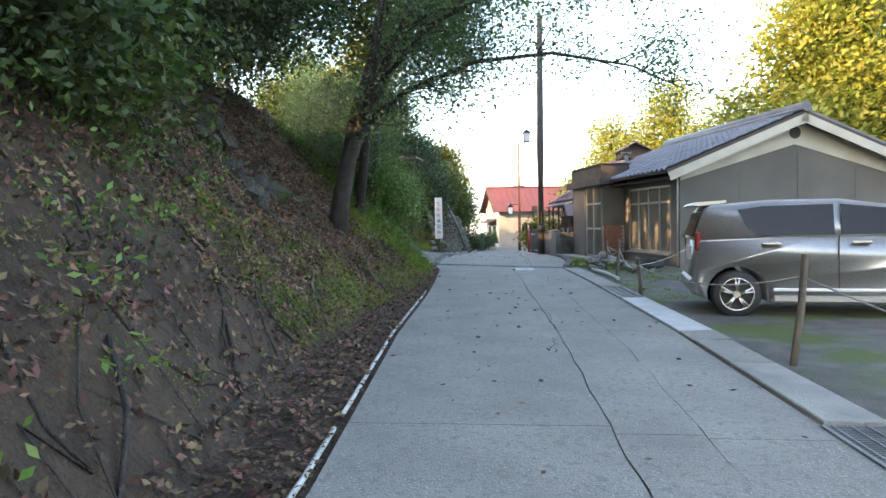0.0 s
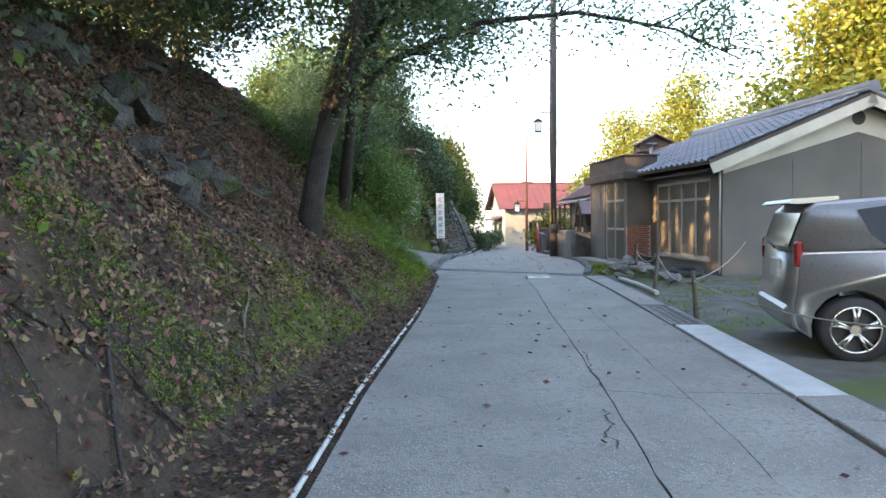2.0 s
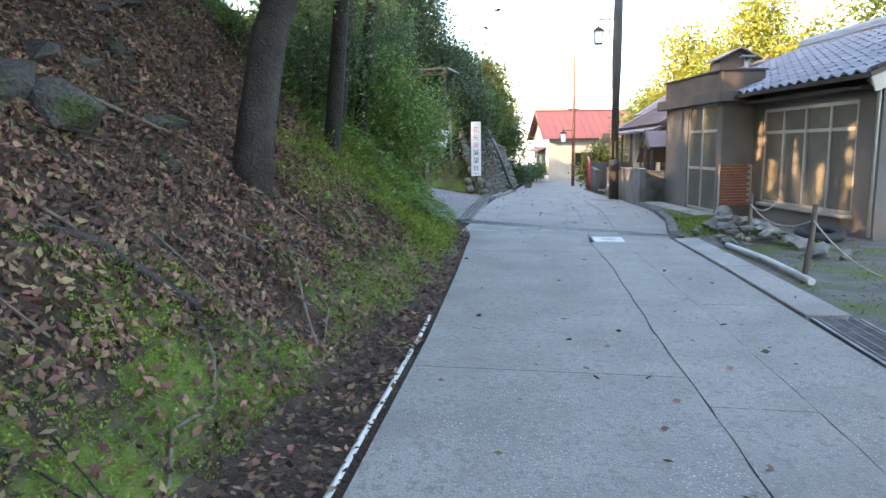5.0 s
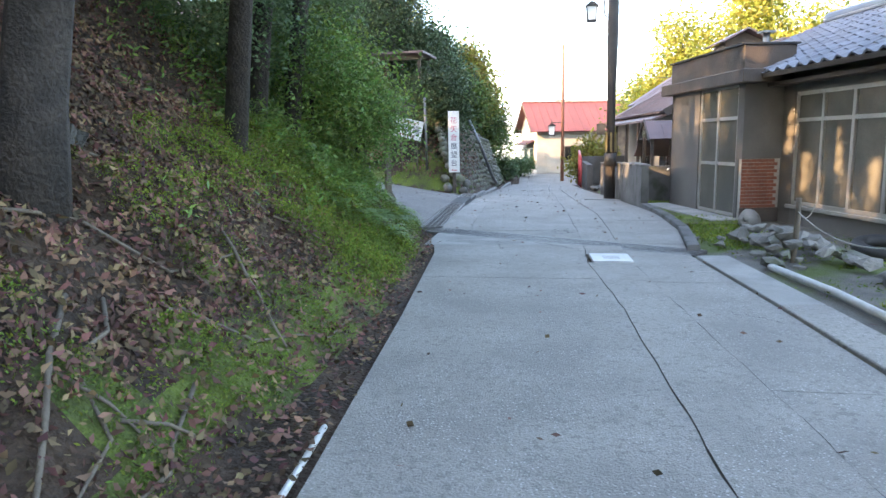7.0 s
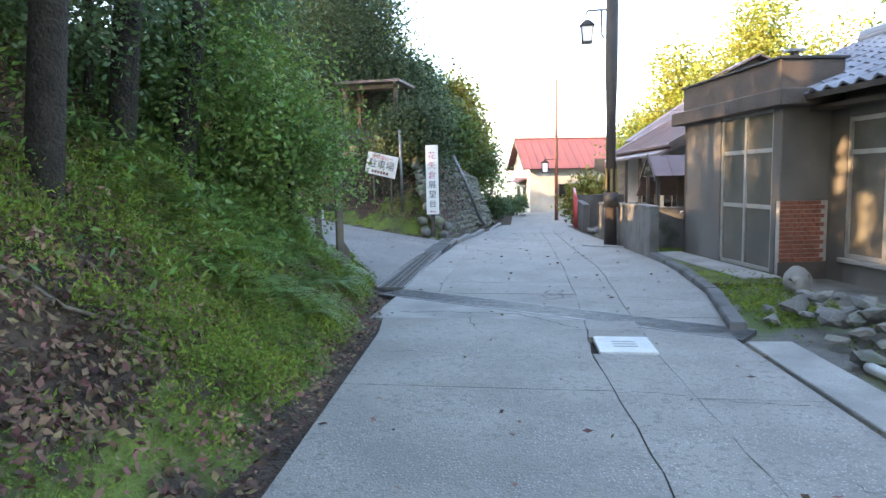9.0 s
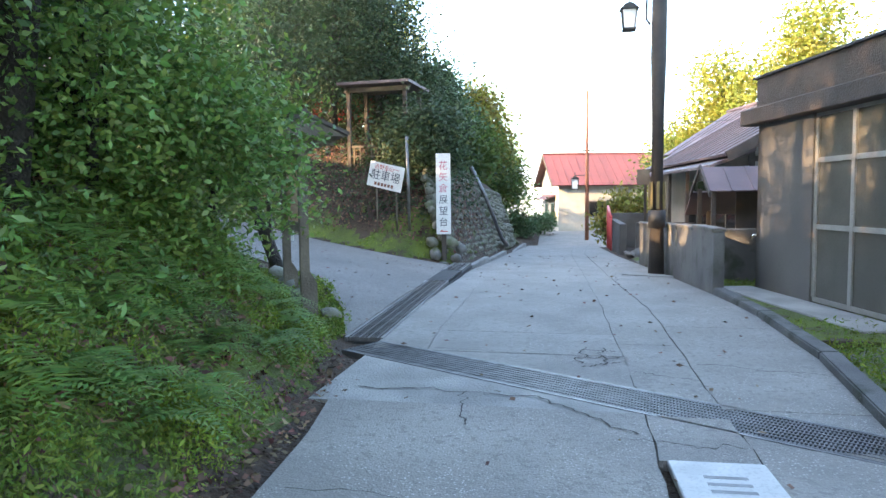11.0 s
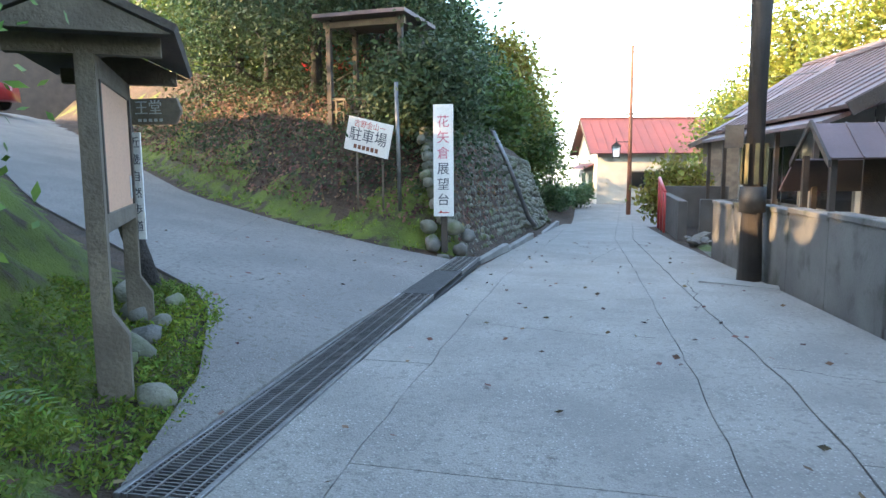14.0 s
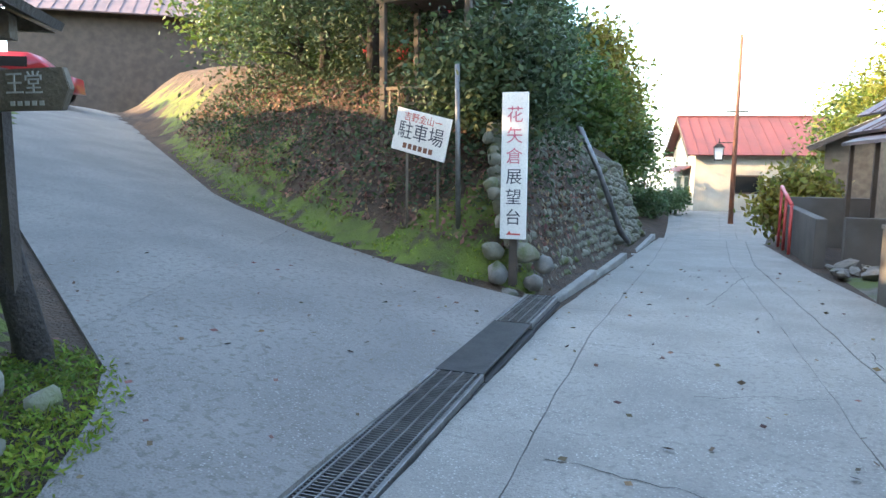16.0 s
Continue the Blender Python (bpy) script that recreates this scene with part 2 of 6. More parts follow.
def lying_quads(c, size, narrow=0.6, tilt=0.35):
    """Leaves that lie on the land, a little tilted."""
    n, e = len(c), 0.15
    z = land(c[:, 0], c[:, 1])[0]
    nor = np.stack([(z - land(c[:, 0] + e, c[:, 1])[0]) / e, (z - land(c[:, 0], c[:, 1] + e)[0]) / e, np.ones(n)], -1)
    nor /= np.linalg.norm(nor, axis=1)[:, None]
    c = c + nor * rng.uniform(0.02, 0.055, n)[:, None]
    nor = nor + rng.normal(size=(n, 3)) * tilt
    nor /= np.linalg.norm(nor, axis=1)[:, None]
    along = np.cross(nor, rng.normal(size=(n, 3)))
    along /= np.linalg.norm(along, axis=1)[:, None] + 1e-9
    side = np.cross(nor, along)
    s = (size * rng.uniform(0.5, 1.4, n))[:, None]
    bend = nor * s * rng.uniform(-0.1, 0.25, n)[:, None]
    return np.stack([c - along * s * 0.5 + bend, c + side * s * narrow * 0.5, c + along * s * 0.5 + bend, c - side * s * narrow * 0.5], 1)


def leaf_quads(c, size, up=0.3, droop=0.0, narrow=0.5):
    """Pointed leaves at the places c, turned at random; up: how much they lie flat."""
    n = len(c)
    along = rng.normal(size=(n, 3))
    along[:, 2] = along[:, 2] * (1 - up) - droop
    along /= np.linalg.norm(along, axis=1)[:, None]
    other = rng.normal(size=(n, 3))
    side = np.cross(along, other * (1, 1, 1 - up) + (0, 0, up * 2))
    side /= np.linalg.norm(side, axis=1)[:, None] + 1e-9
    s = (size * rng.uniform(0.6, 1.3, n))[:, None]
    return np.stack([c - along * s * 0.5, c + side * s * narrow * 0.5, c + along * s * 0.5, c - side * s * narrow * 0.5], 1)


def blob_points(blobs, n, clump=0.35, per=14):
    """Places in clusters, thick towards the skin of the blobs (x, y, z, r, squash)."""
    w = np.array([b[3] ** 2.2 for b in blobs])
    k = max(1, n // per)
    pick = rng.choice(len(blobs), k, p=w / w.sum())
    b = np.array(blobs)[pick]
    d = rng.normal(size=(k, 3))
    d /= np.linalg.norm(d, axis=1)[:, None]
    rad = b[:, 3] * rng.uniform(0.35, 1.0, k) ** 0.6 * rng.uniform(0.75, 1.12, k)
    centre = b[:, :3] + d * rad[:, None] * np.stack([np.ones(k), np.ones(k), b[:, 4]], 1)
    return np.repeat(centre, per, 0) + rng.normal(size=(k * per, 3)) * clump


# places meant to get sun patches; leaves on their sun rays are removed
SUNLIT = []


def thinned(c, wide=0.20):
    """Leaf places less those on the sun rays to SUNLIT, which cuts gaps for light."""
    keep = np.ones(len(c), bool)
    edge_ = wide * np.random.default_rng(len(c)).uniform(0.35, 1.0, len(c))
    for q in SUNLIT:
        v = c - np.array(q)
        off = v - np.outer(v @ np.array(SUN_FROM), np.array(SUN_FROM))
        keep &= np.linalg.norm(off, axis=1) > edge_
    return c[keep]


def tree(name, label, trunk, radii, limbs, blobs, leaves, size, material, clump=0.35, up=0.3, droop=0.0, category="tree", per=14):
    root = thing(name, label, category, Matrix.Translation(trunk[0]))
    inv = Matrix.Translation(-Vector(trunk[0]))
    bm = tube(trunk, radii, 9)
    for pts, r0 in limbs:
        tube(pts, [r0 * (1 - 0.85 * i / (len(pts) - 1)) for i in range(len(pts))], 6, bm)
    bm.transform(inv)
    part("trunk", bm, BARK, root)
    me = mesh_quads("crown", leaf_quads(thinned(blob_points(blobs, leaves, clump, per)), size, up, droop) - np.array(trunk[0]), material)
    crown = new("crown", me)
    crown.parent = root
    return root


def text_mesh(body, size):
    cu = bpy.data.curves.new("writing", "FONT")
    cu.body, cu.size, cu.align_x, cu.align_y, cu.extrude = body, size, "CENTER", "CENTER", 0.002
    ob = new("writing", cu)
    me = bpy.data.meshes.new_from_object(ob)
    bpy.data.objects.remove(ob)
    return me


def writing(body, size, m, material, parent):
    me = text_mesh(body, size)
    me.materials.append(material)
    ob = new("writing", me)
    ob.matrix_basis, ob.parent = m, parent
    return ob


# ---- the lie of the land ----
PROFILE_Y = [-400, 20, 25, 30, 37, 44, 52, 63, 80, 200, 900]
PROFILE_Z = [0, 0, -0.13, -0.28, -0.50, -1.3, -1.6, -1.0, -1.0, -8, -60]
EDGE_Y = [-30, 0.25, 4.7, 8.8, 11.6, 14.9, 16.4, 17.4, 25.2, 31, 37, 48, 60]
EDGE_X = [1.2, -0.03, -0.40, -0.60, -0.80, -1.08, -1.35, -1.72, -2.0, -1.55, -1.3, -1.5, -2.0]
RIGHT_Y = [-30, 1, 4.8, 8, 12, 14.9, 18, 21.2, 25.5, 30, 37, 48, 60]
RIGHT_X = [2.9, 2.74, 2.68, 2.55, 2.34, 2.13, 2.5, 2.33, 2.0, 1.6, 1.25, 2.4, 4.0]
TOE = [(1.2, -40), (0.55, -8), (-0.55, 0), (-1.05, 3.5), (-1.05, 8), (-1.0, 11.6), (-1.25, 15), (-1.65, 16.9), (-2.3, 17.9), (-3.2, 19.4), (-4.4, 20.7), (-7, 22.4), (-14, 27.5), (-24, 35.5), (-60, 60)]
MOUND = [(-2.15, 25.35), (-3.4, 25.25), (-5.3, 25.9), (-8.4, 27.6), (-14, 32.0), (-22, 38.5), (-60, 70)]
WALLFOOT = [(-2.15, 25.35), (-2.05, 28), (-1.9, 31), (-1.75, 37), (-2.4, 44), (-4, 52), (-9, 60), (-60, 90)]


def line_distance(x, y, pts):
    d = np.full(x.shape, 1e9)
    for (ax, ay), (bx, by) in zip(pts, pts[1:]):
        ux, uy = bx - ax, by - ay
        k = np.clip(((x - ax) * ux + (y - ay) * uy) / (ux * ux + uy * uy), 0, 1)
        d = np.minimum(d, np.hypot(x - ax - k * ux, y - ay - k * uy))
    return d


def inside(x, y, pts):
    res = np.zeros(x.shape, bool)
    for (ax, ay), (bx, by) in zip(pts, pts[1:] + pts[:1]):
        hit = ((ay > y) != (by > y)) & (x < (bx - ax) * (y - ay) / (by - ay + 1e-12) + ax)
        res ^= hit
    return res


def land(x, y):
    """Height of the ground, and how far a place lies up the bank and up the mound."""
    x, y = np.asarray(x, float), np.asarray(y, float)
    z = np.interp(y, PROFILE_Y, PROFILE_Z)
    left = np.clip(-1.65 - x, 0, None)
    lane = np.interp(left, [0, 6, 12, 20, 60], [0, 0.94, 2.2, 3.9, 7.0])
    z = z + lane * np.clip((y - 17) / 3, 0, 1)
    bank = inside(x, y, TOE + [(-400, 60), (-400, -40)])
    d1 = np.where(bank, line_distance(x, y, TOE), 0)
    steep = np.clip((7.5 - y) / 4, 0, 1)
    near = np.interp(d1, [0, 0.25, 1.0, 2.2, 4.4, 8, 30, 300], [0, 0.18, 0.85, 1.85, 4.3, 4.7, 6.0, 14])
    wall = np.interp(d1, [0, 0.25, 1.0, 2.2, 4.4, 8, 30, 300], [0, 0.30, 1.45, 3.3, 5.2, 5.5, 6.5, 14])
    end = np.clip((y - 17.5) / 8, 0, 1)
    low = np.interp(d1, [0, 0.3, 1.5, 4, 10, 300], [0, 0.2, 1.1, 2.0, 3.0, 8])
    z = z + (near * (1 - steep) + wall * steep) * (1 - end) + low * end
    mound = inside(x, y, MOUND + [(-400, 70), (-400, 90)] + WALLFOOT[::-1])
    dp = np.where(mound, line_distance(x, y, MOUND), 0)
    dw = np.where(mound, line_distance(x, y, WALLFOOT), 0)
    up = np.minimum(np.interp(dp, [0, 0.3, 2.4, 4, 8, 60], [0, 0.15, 2.45, 3.0, 3.6, 7.0]), np.interp(dw, [0, 0.75, 3, 10, 60], [0, 1.9, 3.2, 4.0, 7.0]))
    z = z + np.where(mound, up, 0)
    return z, d1, dp


def land_z(x, y):
    return float(land(np.array([x]), np.array([y]))[0][0])


def spaced(parts):
    out = [np.arange(a, b, s) for a, b, s in parts]
    return np.concatenate(out)


gx = spaced([(-900, -100, 100), (-100, -30, 10), (-30, -14, 1.0), (-14, -7, 0.35), (-7, 3.2, 0.13), (3.2, 10, 0.5), (10, 40, 3), (40, 100, 15), (100, 901, 100)])
gy = spaced([(-400, -60, 60), (-60, -10, 5), (-10, -3, 0.5), (-3, 34, 0.14), (34, 70, 0.6), (70, 130, 6), (130, 900, 70)])
X, Y = np.meshgrid(gx, gy)
Z, D1, DP = land(X, Y)
rough = np.array([noise.fractal(Vector((a * 0.9, b * 0.9, 0)), 0.8, 2.1, 4) for a, b in zip(X.ravel(), Y.ravel())]).reshape(X.shape)
Z = Z + rough * np.clip(D1 / 0.8, 0, 1) * 0.22 + rough * np.clip(DP / 0.8, 0, 1) * 0.10
on_road = (X > np.interp(Y, EDGE_Y, EDGE_X) - 0.05) & (X < np.interp(Y, RIGHT_Y, RIGHT_X) + 0.45) & (Y < 62)
Z = np.where(on_road, Z - 0.03, Z)
nx, ny = len(gx), len(gy)
ids = np.arange(nx * ny).reshape(ny, nx)
faces = np.stack([ids[:-1, :-1], ids[:-1, 1:], ids[1:, 1:], ids[1:, :-1]], -1).reshape(-1, 4)
me = bpy.data.meshes.new("ground")
me.from_pydata(np.stack([X, Y, Z], -1).reshape(-1, 3).tolist(), [], faces.tolist())
for m_ in (SOIL, MOSSY, GRAVEL, FAR_GREEN):
    me.materials.append(m_)
cx, cy = (X[:-1, :-1] + X[1:, 1:]) / 2, (Y[:-1, :-1] + Y[1:, 1:]) / 2
cd, cp = D1[:-1, :-1], DP[:-1, :-1]
kind_of = np.zeros(cx.shape, int)
wob = rough[:-1, :-1]
kind_of[(cd > 0) & (cy > 5.0) & (cd < 0.45 + np.clip(cy - 8, -2, 9) * 0.13 + wob * 0.8) & (cd > 0.12)] = 1
kind_of[(cp > 0) & (cp < 0.8 + wob * 0.6)] = 1
kind_of[(cx > 2.0) & (cy < 30)] = 2
kind_of[(np.abs(cx) > 34) | (cy > 66) | (cy < -20)] = 3
me.polygons.foreach_set("material_index", kind_of.ravel().astype(np.int32))
me.polygons.foreach_set("use_smooth", np.ones(len(faces), bool))
me.update()
ground = tagged(new("ground", me), "leaf-strewn mossy earth bank, gravel yard and wooded ground", "ground", kind="structure")


def top(x, y, up=0.02):
    return float(np.interp(y, PROFILE_Y, PROFILE_Z)) + up
# ---- road ----


def slab(name, material, parent, left, right, y0, y1, up=0.02, step=0.2, label=""):
    """A strip of paving between two edge lines (functions of y)."""
    bm = bmesh.new()
    ys = np.linspace(y0, y1, max(2, int((y1 - y0) / step) + 1))
    rows = []
    for y in ys:
        a, b = left(y), right(y)
        rows.append([bm.verts.new((a + (b - a) * k / 4, y, land_z(max(a, -1.6) if up < 0.5 else a, y) + up)) for k in range(5)])
    for p, q in zip(rows, rows[1:]):
        for k in range(4):
            bm.faces.new((p[k], p[k + 1], q[k + 1], q[k]))
    res = bmesh.ops.extrude_face_region(bm, geom=bm.faces[:])
    for v in res["geom"]:
        if isinstance(v, bmesh.types.BMVert):
            v.co.z -= 0.08
    bmesh.ops.recalc_face_normals(bm, faces=bm.faces[:])
    return part(name, bm, material, parent, label)


def lerp(ys, xs, off=0.0):
    return lambda y: float(np.interp(y, ys, xs)) + off


edge, rightedge = lerp(EDGE_Y, EDGE_X), lerp(RIGHT_Y, RIGHT_X)
crack_l = lerp([-30, 0.35, 5, 9, 12.2, 14.2, 16, 19, 24, 31, 60], [1.9, 1.53, 1.39, 1.17, 1.04, 0.86, 0.88, 0.80, 0.62, 0.35, 0.8])
crack_r = lerp([-30, 0.4, 4, 9.4, 14.2, 16, 19, 24, 31, 60], [2.2, 2.02, 2.0, 1.73, 1.38, 1.36, 1.35, 1.05, 0.75, 1.6])


def shifted(f, off):
    return lambda y: f(y) + off + 0.022 * noise.noise(Vector((y * 1.9, 3.7, 0))) + 0.012 * noise.noise(Vector((y * 6, 1.2, 0)))


def grate_y(x):
    """The middle line of the grating laid across the road."""
    return 17.25 + (x + 1.55) * (15.15 - 17.25) / (2.1 + 1.55)


road = thing("road", "grey cracked concrete village lane with open joints", "road", kind="structure")
J = 0.004
for y0, y1 in ((-30, -6), (-6, 1.36), (1.36, 8.1), (8.1, 13.3), (13.3, 15.6)):
    slab("slab", CONCRETE, road, edge, shifted(crack_l, -J), y0 + J, y1 - J)
for y0, y1 in ((-30, 1.2), (1.2, 7.6), (7.6, 14.25), (14.82, 15.55)):
    slab("slab", CONCRETE, road, shifted(crack_l, J), shifted(crack_r, -J), y0 + J, y1 - J, 0.024)
for y0, y1 in ((-30, 1.15), (1.15, 4.9), (4.9, 10.2), (10.2, 13.2), (13.2, 15.1)):
    slab("slab", CONCRETE, road, shifted(crack_r, J), rightedge, y0 + J, y1 - J)
mid = lerp([15, 17, 18.2, 19.6, 23.8, 31, 60], [-0.75, -0.85, -0.92, -0.96, -1.12, -1.0, -1.2])
for y0, y1 in ((17.15, 19.6), (19.6, 25.1), (25.1, 33), (33, 45), (45, 62)):
    slab("slab", CONCRETE, road, shifted(lerp([17, 25.05, 25.2, 31, 37, 62], [-1.37, -1.65, -1.62, -1.45, -1.25, -2.0]), 0.0), shifted(mid, -J), y0 + J, y1 - J)
for y0, y1 in ((17.1, 18.0), (18.0, 23.5), (23.5, 33), (33, 45), (45, 62)):
    slab("slab", CONCRETE, road, shifted(mid, J), shifted(crack_l, -J), y0 + J, y1 - J, 0.023)
for y0, y1 in ((16.2, 17.6), (17.6, 24.4), (24.4, 33), (33, 62)):
    slab("slab", CONCRETE, road, shifted(crack_l, J), shifted(crack_r, -J), y0 + J, y1 - J)
for y0, y1 in ((15.75, 18.5), (18.5, 24.0), (24.0, 33), (33, 62)):
    slab("slab", CONCRETE, road, shifted(crack_r, J), rightedge, y0 + J, y1 - J, 0.024)


def sheared(name, material, x0, x1, off0, off1, up, parent):
    """Paving along the line of the crossing grating."""
    bm = bmesh.new()
    pts = [(x0, grate_y(x0) + off0(x0)), (x1, grate_y(x1) + off0(x1)), (x1, grate_y(x1) + off1(x1)), (x0, grate_y(x0) + off1(x0))]
    prism(pts, -0.06, up, "z", bm=bm)
    return part(name, bm, material, parent)


low = lambda x: -0.27
for x0, x1, base in ((-1.35, 0.86, 15.58), (0.88, 1.36, 15.54), (1.38, 2.1, 15.09)):
    bm = bmesh.new()
    prism([(x0, base), (x1, base), (x1, grate_y(x1) - 0.27), (x0, grate_y(x0) - 0.27)], -0.06, 0.018, "z", bm=bm)
    part("slab", bm, PATCH if x0 < 0 else CONCRETE, road)
for x0, x1, base in ((-1.25, -0.85, 17.16), (-0.83, 0.86, 17.11), (0.88, 1.36, 16.21), (1.38, 2.35, 15.76)):
    bm = bmesh.new()
    prism([(x0, grate_y(x0) + 0.27), (x1, grate_y(x1) + 0.27), (x1, base), (x0, base)], -0.06, 0.02, "z", bm=bm)
    part("slab", bm, CONCRETE, road)

# cracks: ragged seams of dark grit that fill breaks in the concrete
GRIT = mat("dark_grit", (0.05, 0.047, 0.042), (0.035, 0.033, 0.03), 9, 0.95, 0.5)


def crack(a, b, width=0.016, wander=0.09, up=0.0262, steps=26, seed=0.0):
    bm = bmesh.new()
    a, b = Vector((*a, 0)), Vector((*b, 0))
    n = (b - a).cross(Vector((0, 0, 1))).normalized()
    prev = None
    for i in range(steps + 1):
        t = i / steps
        p = a.lerp(b, t) + n * wander * (noise.noise(Vector((t * 4, seed, 0))) + 0.5 * noise.noise(Vector((t * 13, seed, 5)))) * min(1, 6 * t, 6 * (1 - t))
        w = width * (0.35 + abs(noise.noise(Vector((t * 9, seed, 9)))) * 1.6)
        z = top(0, p.y, up)
        cur = (bm.verts.new((p.x - n.x * w / 2, p.y - n.y * w / 2, z)), bm.verts.new((p.x + n.x * w / 2, p.y + n.y * w / 2, z)))
        if prev:
            bm.faces.new((prev[0], prev[1], cur[1], cur[0]))
        prev = cur
    part("crack_filling", bm, GRIT, road)


for i, (a, b, w) in enumerate((((-1.1, 15.9), (0.2, 15.85), 0.03), ((0.2, 15.85), (0.8, 15.2), 0.025), ((-0.3, 15.9), (-0.2, 15.2), 0.02), ((0.75, 15.1), (1.35, 15.05), 0.02), ((-0.8, 17.2), (0.8, 17.0), 0.02), ((0.45, 17.0), (0.85, 17.1), 0.03),
        ((0.5, 16.7), (0.82, 16.9), 0.03), ((0.5, 17.3), (0.8, 17.25), 0.03), ((0.5, 16.8), (0.55, 17.4), 0.03), ((0.66, 16.75), (0.7, 17.4), 0.03), ((0.9, 16.6), (1.35, 16.4), 0.02), ((1.4, 16.9), (2.3, 16.7), 0.02),
        ((1.4, 4.9), (1.95, 4.7), 0.02), ((1.3, 3.6), (1.32, 4.4), 0.035), ((1.38, 5.0), (1.36, 6.4), 0.02), ((-0.9, 20.9), (0.6, 20.7), 0.012), ((-0.2, 22.3), (0.65, 22.6), 0.012), ((1.3, 20.0), (2.3, 19.7), 0.016), ((1.05, 22.0), (1.2, 24.2), 0.02),
        ((0.75, 13.3), (2.1, 13.1), 0.014), ((1.9, 12.0), (2.2, 11.7), 0.014), ((-0.9, 14.2), (0.5, 14.05), 0.01), ((-0.1, 26.0), (0.6, 29.5), 0.014))):
    crack(a, b, w * 0.65, seed=i * 2.7)

# side lane climbing to the left
lane = thing("side_lane", "pale concrete lane climbing beside the mound", "lane", kind="structure")
LEFT_S = [(-1.77, 17.55), (-2.28, 18.9), (-3.15, 20.35), (-5.2, 21.6), (-8, 23.3), (-14, 27.7), (-22, 34.2), (-34, 43)]
RIGHT_S = [(-2.02, 25.05), (-3.4, 25.15), (-5.3, 25.8), (-8.4, 27.45), (-14, 31.8), (-22, 38.2), (-34, 47.6)]


def along(pts, t):
    d = [0.0]
    for a, b in zip(pts, pts[1:]):
        d.append(d[-1] + math.dist(a, b))
    s = t * d[-1]
    return float(np.interp(s, d, [p[0] for p in pts])), float(np.interp(s, d, [p[1] for p in pts]))


def lane_panel(t0, t1):
    bm = bmesh.new()
    rows = []
    for i in range(7):
        t = t0 + (t1 - t0) * i / 6
        a, b = along(LEFT_S, t), along(RIGHT_S, t)
        rows.append([bm.verts.new((a[0] + (b[0] - a[0]) * k / 8, a[1] + (b[1] - a[1]) * k / 8, 0)) for k in range(9)])
    for p, q in zip(rows, rows[1:]):
        for k in range(8):
            bm.faces.new((p[k], p[k + 1], q[k + 1], q[k]))
    for v in bm.verts:
        left = max(0.0, -1.65 - v.co.x)
        v.co.z = top(0, v.co.y, 0) + float(np.interp(left, [0, 6, 12, 20, 60], [0, 0.94, 2.2, 3.9, 7.0])) * min(1, max(0, (v.co.y - 17) / 3)) + 0.035
    res = bmesh.ops.extrude_face_region(bm, geom=bm.faces[:])
    for v in res["geom"]:
        if isinstance(v, bmesh.types.BMVert):
            v.co.z -= 0.1
    bmesh.ops.recalc_face_normals(bm, faces=bm.faces[:])
    part("slab", bm, LANE, lane)


for t0, t1 in ((0.0, 0.10), (0.1002, 0.25), (0.2502, 0.45), (0.4502, 0.7), (0.7002, 1.0)):
    lane_panel(t0, t1)

# ---- gratings ----


def grating(name, label, a, b, width, up, gap=0.03, runs=4, cover=False):
    """A steel grating from a to b: cross bars, carrier bars and a frame, over a dark channel."""
    a, b = Vector((*a, up)), Vector((*b, up))
    d = b - a
    length = d.length
    root = thing(name, label, "drain grating", Matrix.Translation(a) @ Matrix.Rotation(math.atan2(d.y, d.x), 4, "Z"))
    part("channel", box(0, length, -width / 2 - 0.03, width / 2 + 0.03, -0.10, -0.055), BLACK, root)
    if cover:
        bm = box(0, length, -width / 2, width / 2, -0.02, 0.0, 0.004)
        part("cover_plate", bm, DARKSTEEL, root)
        return root
    for s in (-1, 1):
        part("frame_bar", box(0, length, s * width / 2 - 0.014, s * width / 2 + 0.014, -0.05, 0.004, 0.003), STEEL, root)
    bar = bmesh.new()
    box(-0.004, 0.004, -width / 2 + 0.016, width / 2 - 0.016, -0.04, 0.0, bm=bar)
    bme = bpy.data.meshes.new("bar")
    bar.to_mesh(bme), bar.free()
    bme.materials.append(STEEL)
    n = min(290, int(length / gap))
    for i in range(n):
        shared("bar", bme, Matrix.Translation(((i + 0.5) * length / n, 0, 0)), root)
    for k in range(runs):
        y = -width / 2 + width * (k + 0.5) / runs
        part("carrier_bar", box(0, length, y - 0.006, y + 0.006, -0.03, 0.003), STEEL, root)
    return root


grating("drain_grating", "long galvanised steel drain grating beside the lane mouth", (-1.57, 17.5), (-1.76, 22.0), 0.36, 0.03)
grating("drain_grating", "dark solid steel drain cover between gratings", (-1.76, 22.02), (-1.80, 23.6), 0.36, 0.03, cover=True)
grating("drain_grating", "short steel drain grating by the stone wall", (-1.80, 23.62), (-1.83, 25.0), 0.34, 0.03)
grating("drain_grating", "galvanised steel grating laid across the road", (-1.50, grate_y(-1.50)), (2.3, grate_y(2.3)), 0.46, 0.02, 0.022, 9)
grating("gutter_grating", "dark steel gutter grating beside the road", (2.76, 8.05), (2.70, 9.75), 0.38, 0.03, 0.03, 4)
grating("gutter_grating", "pale steel gutter grating beside the road", (2.97, -1.6), (2.93, 1.4), 0.40, 0.03, 0.03, 4)

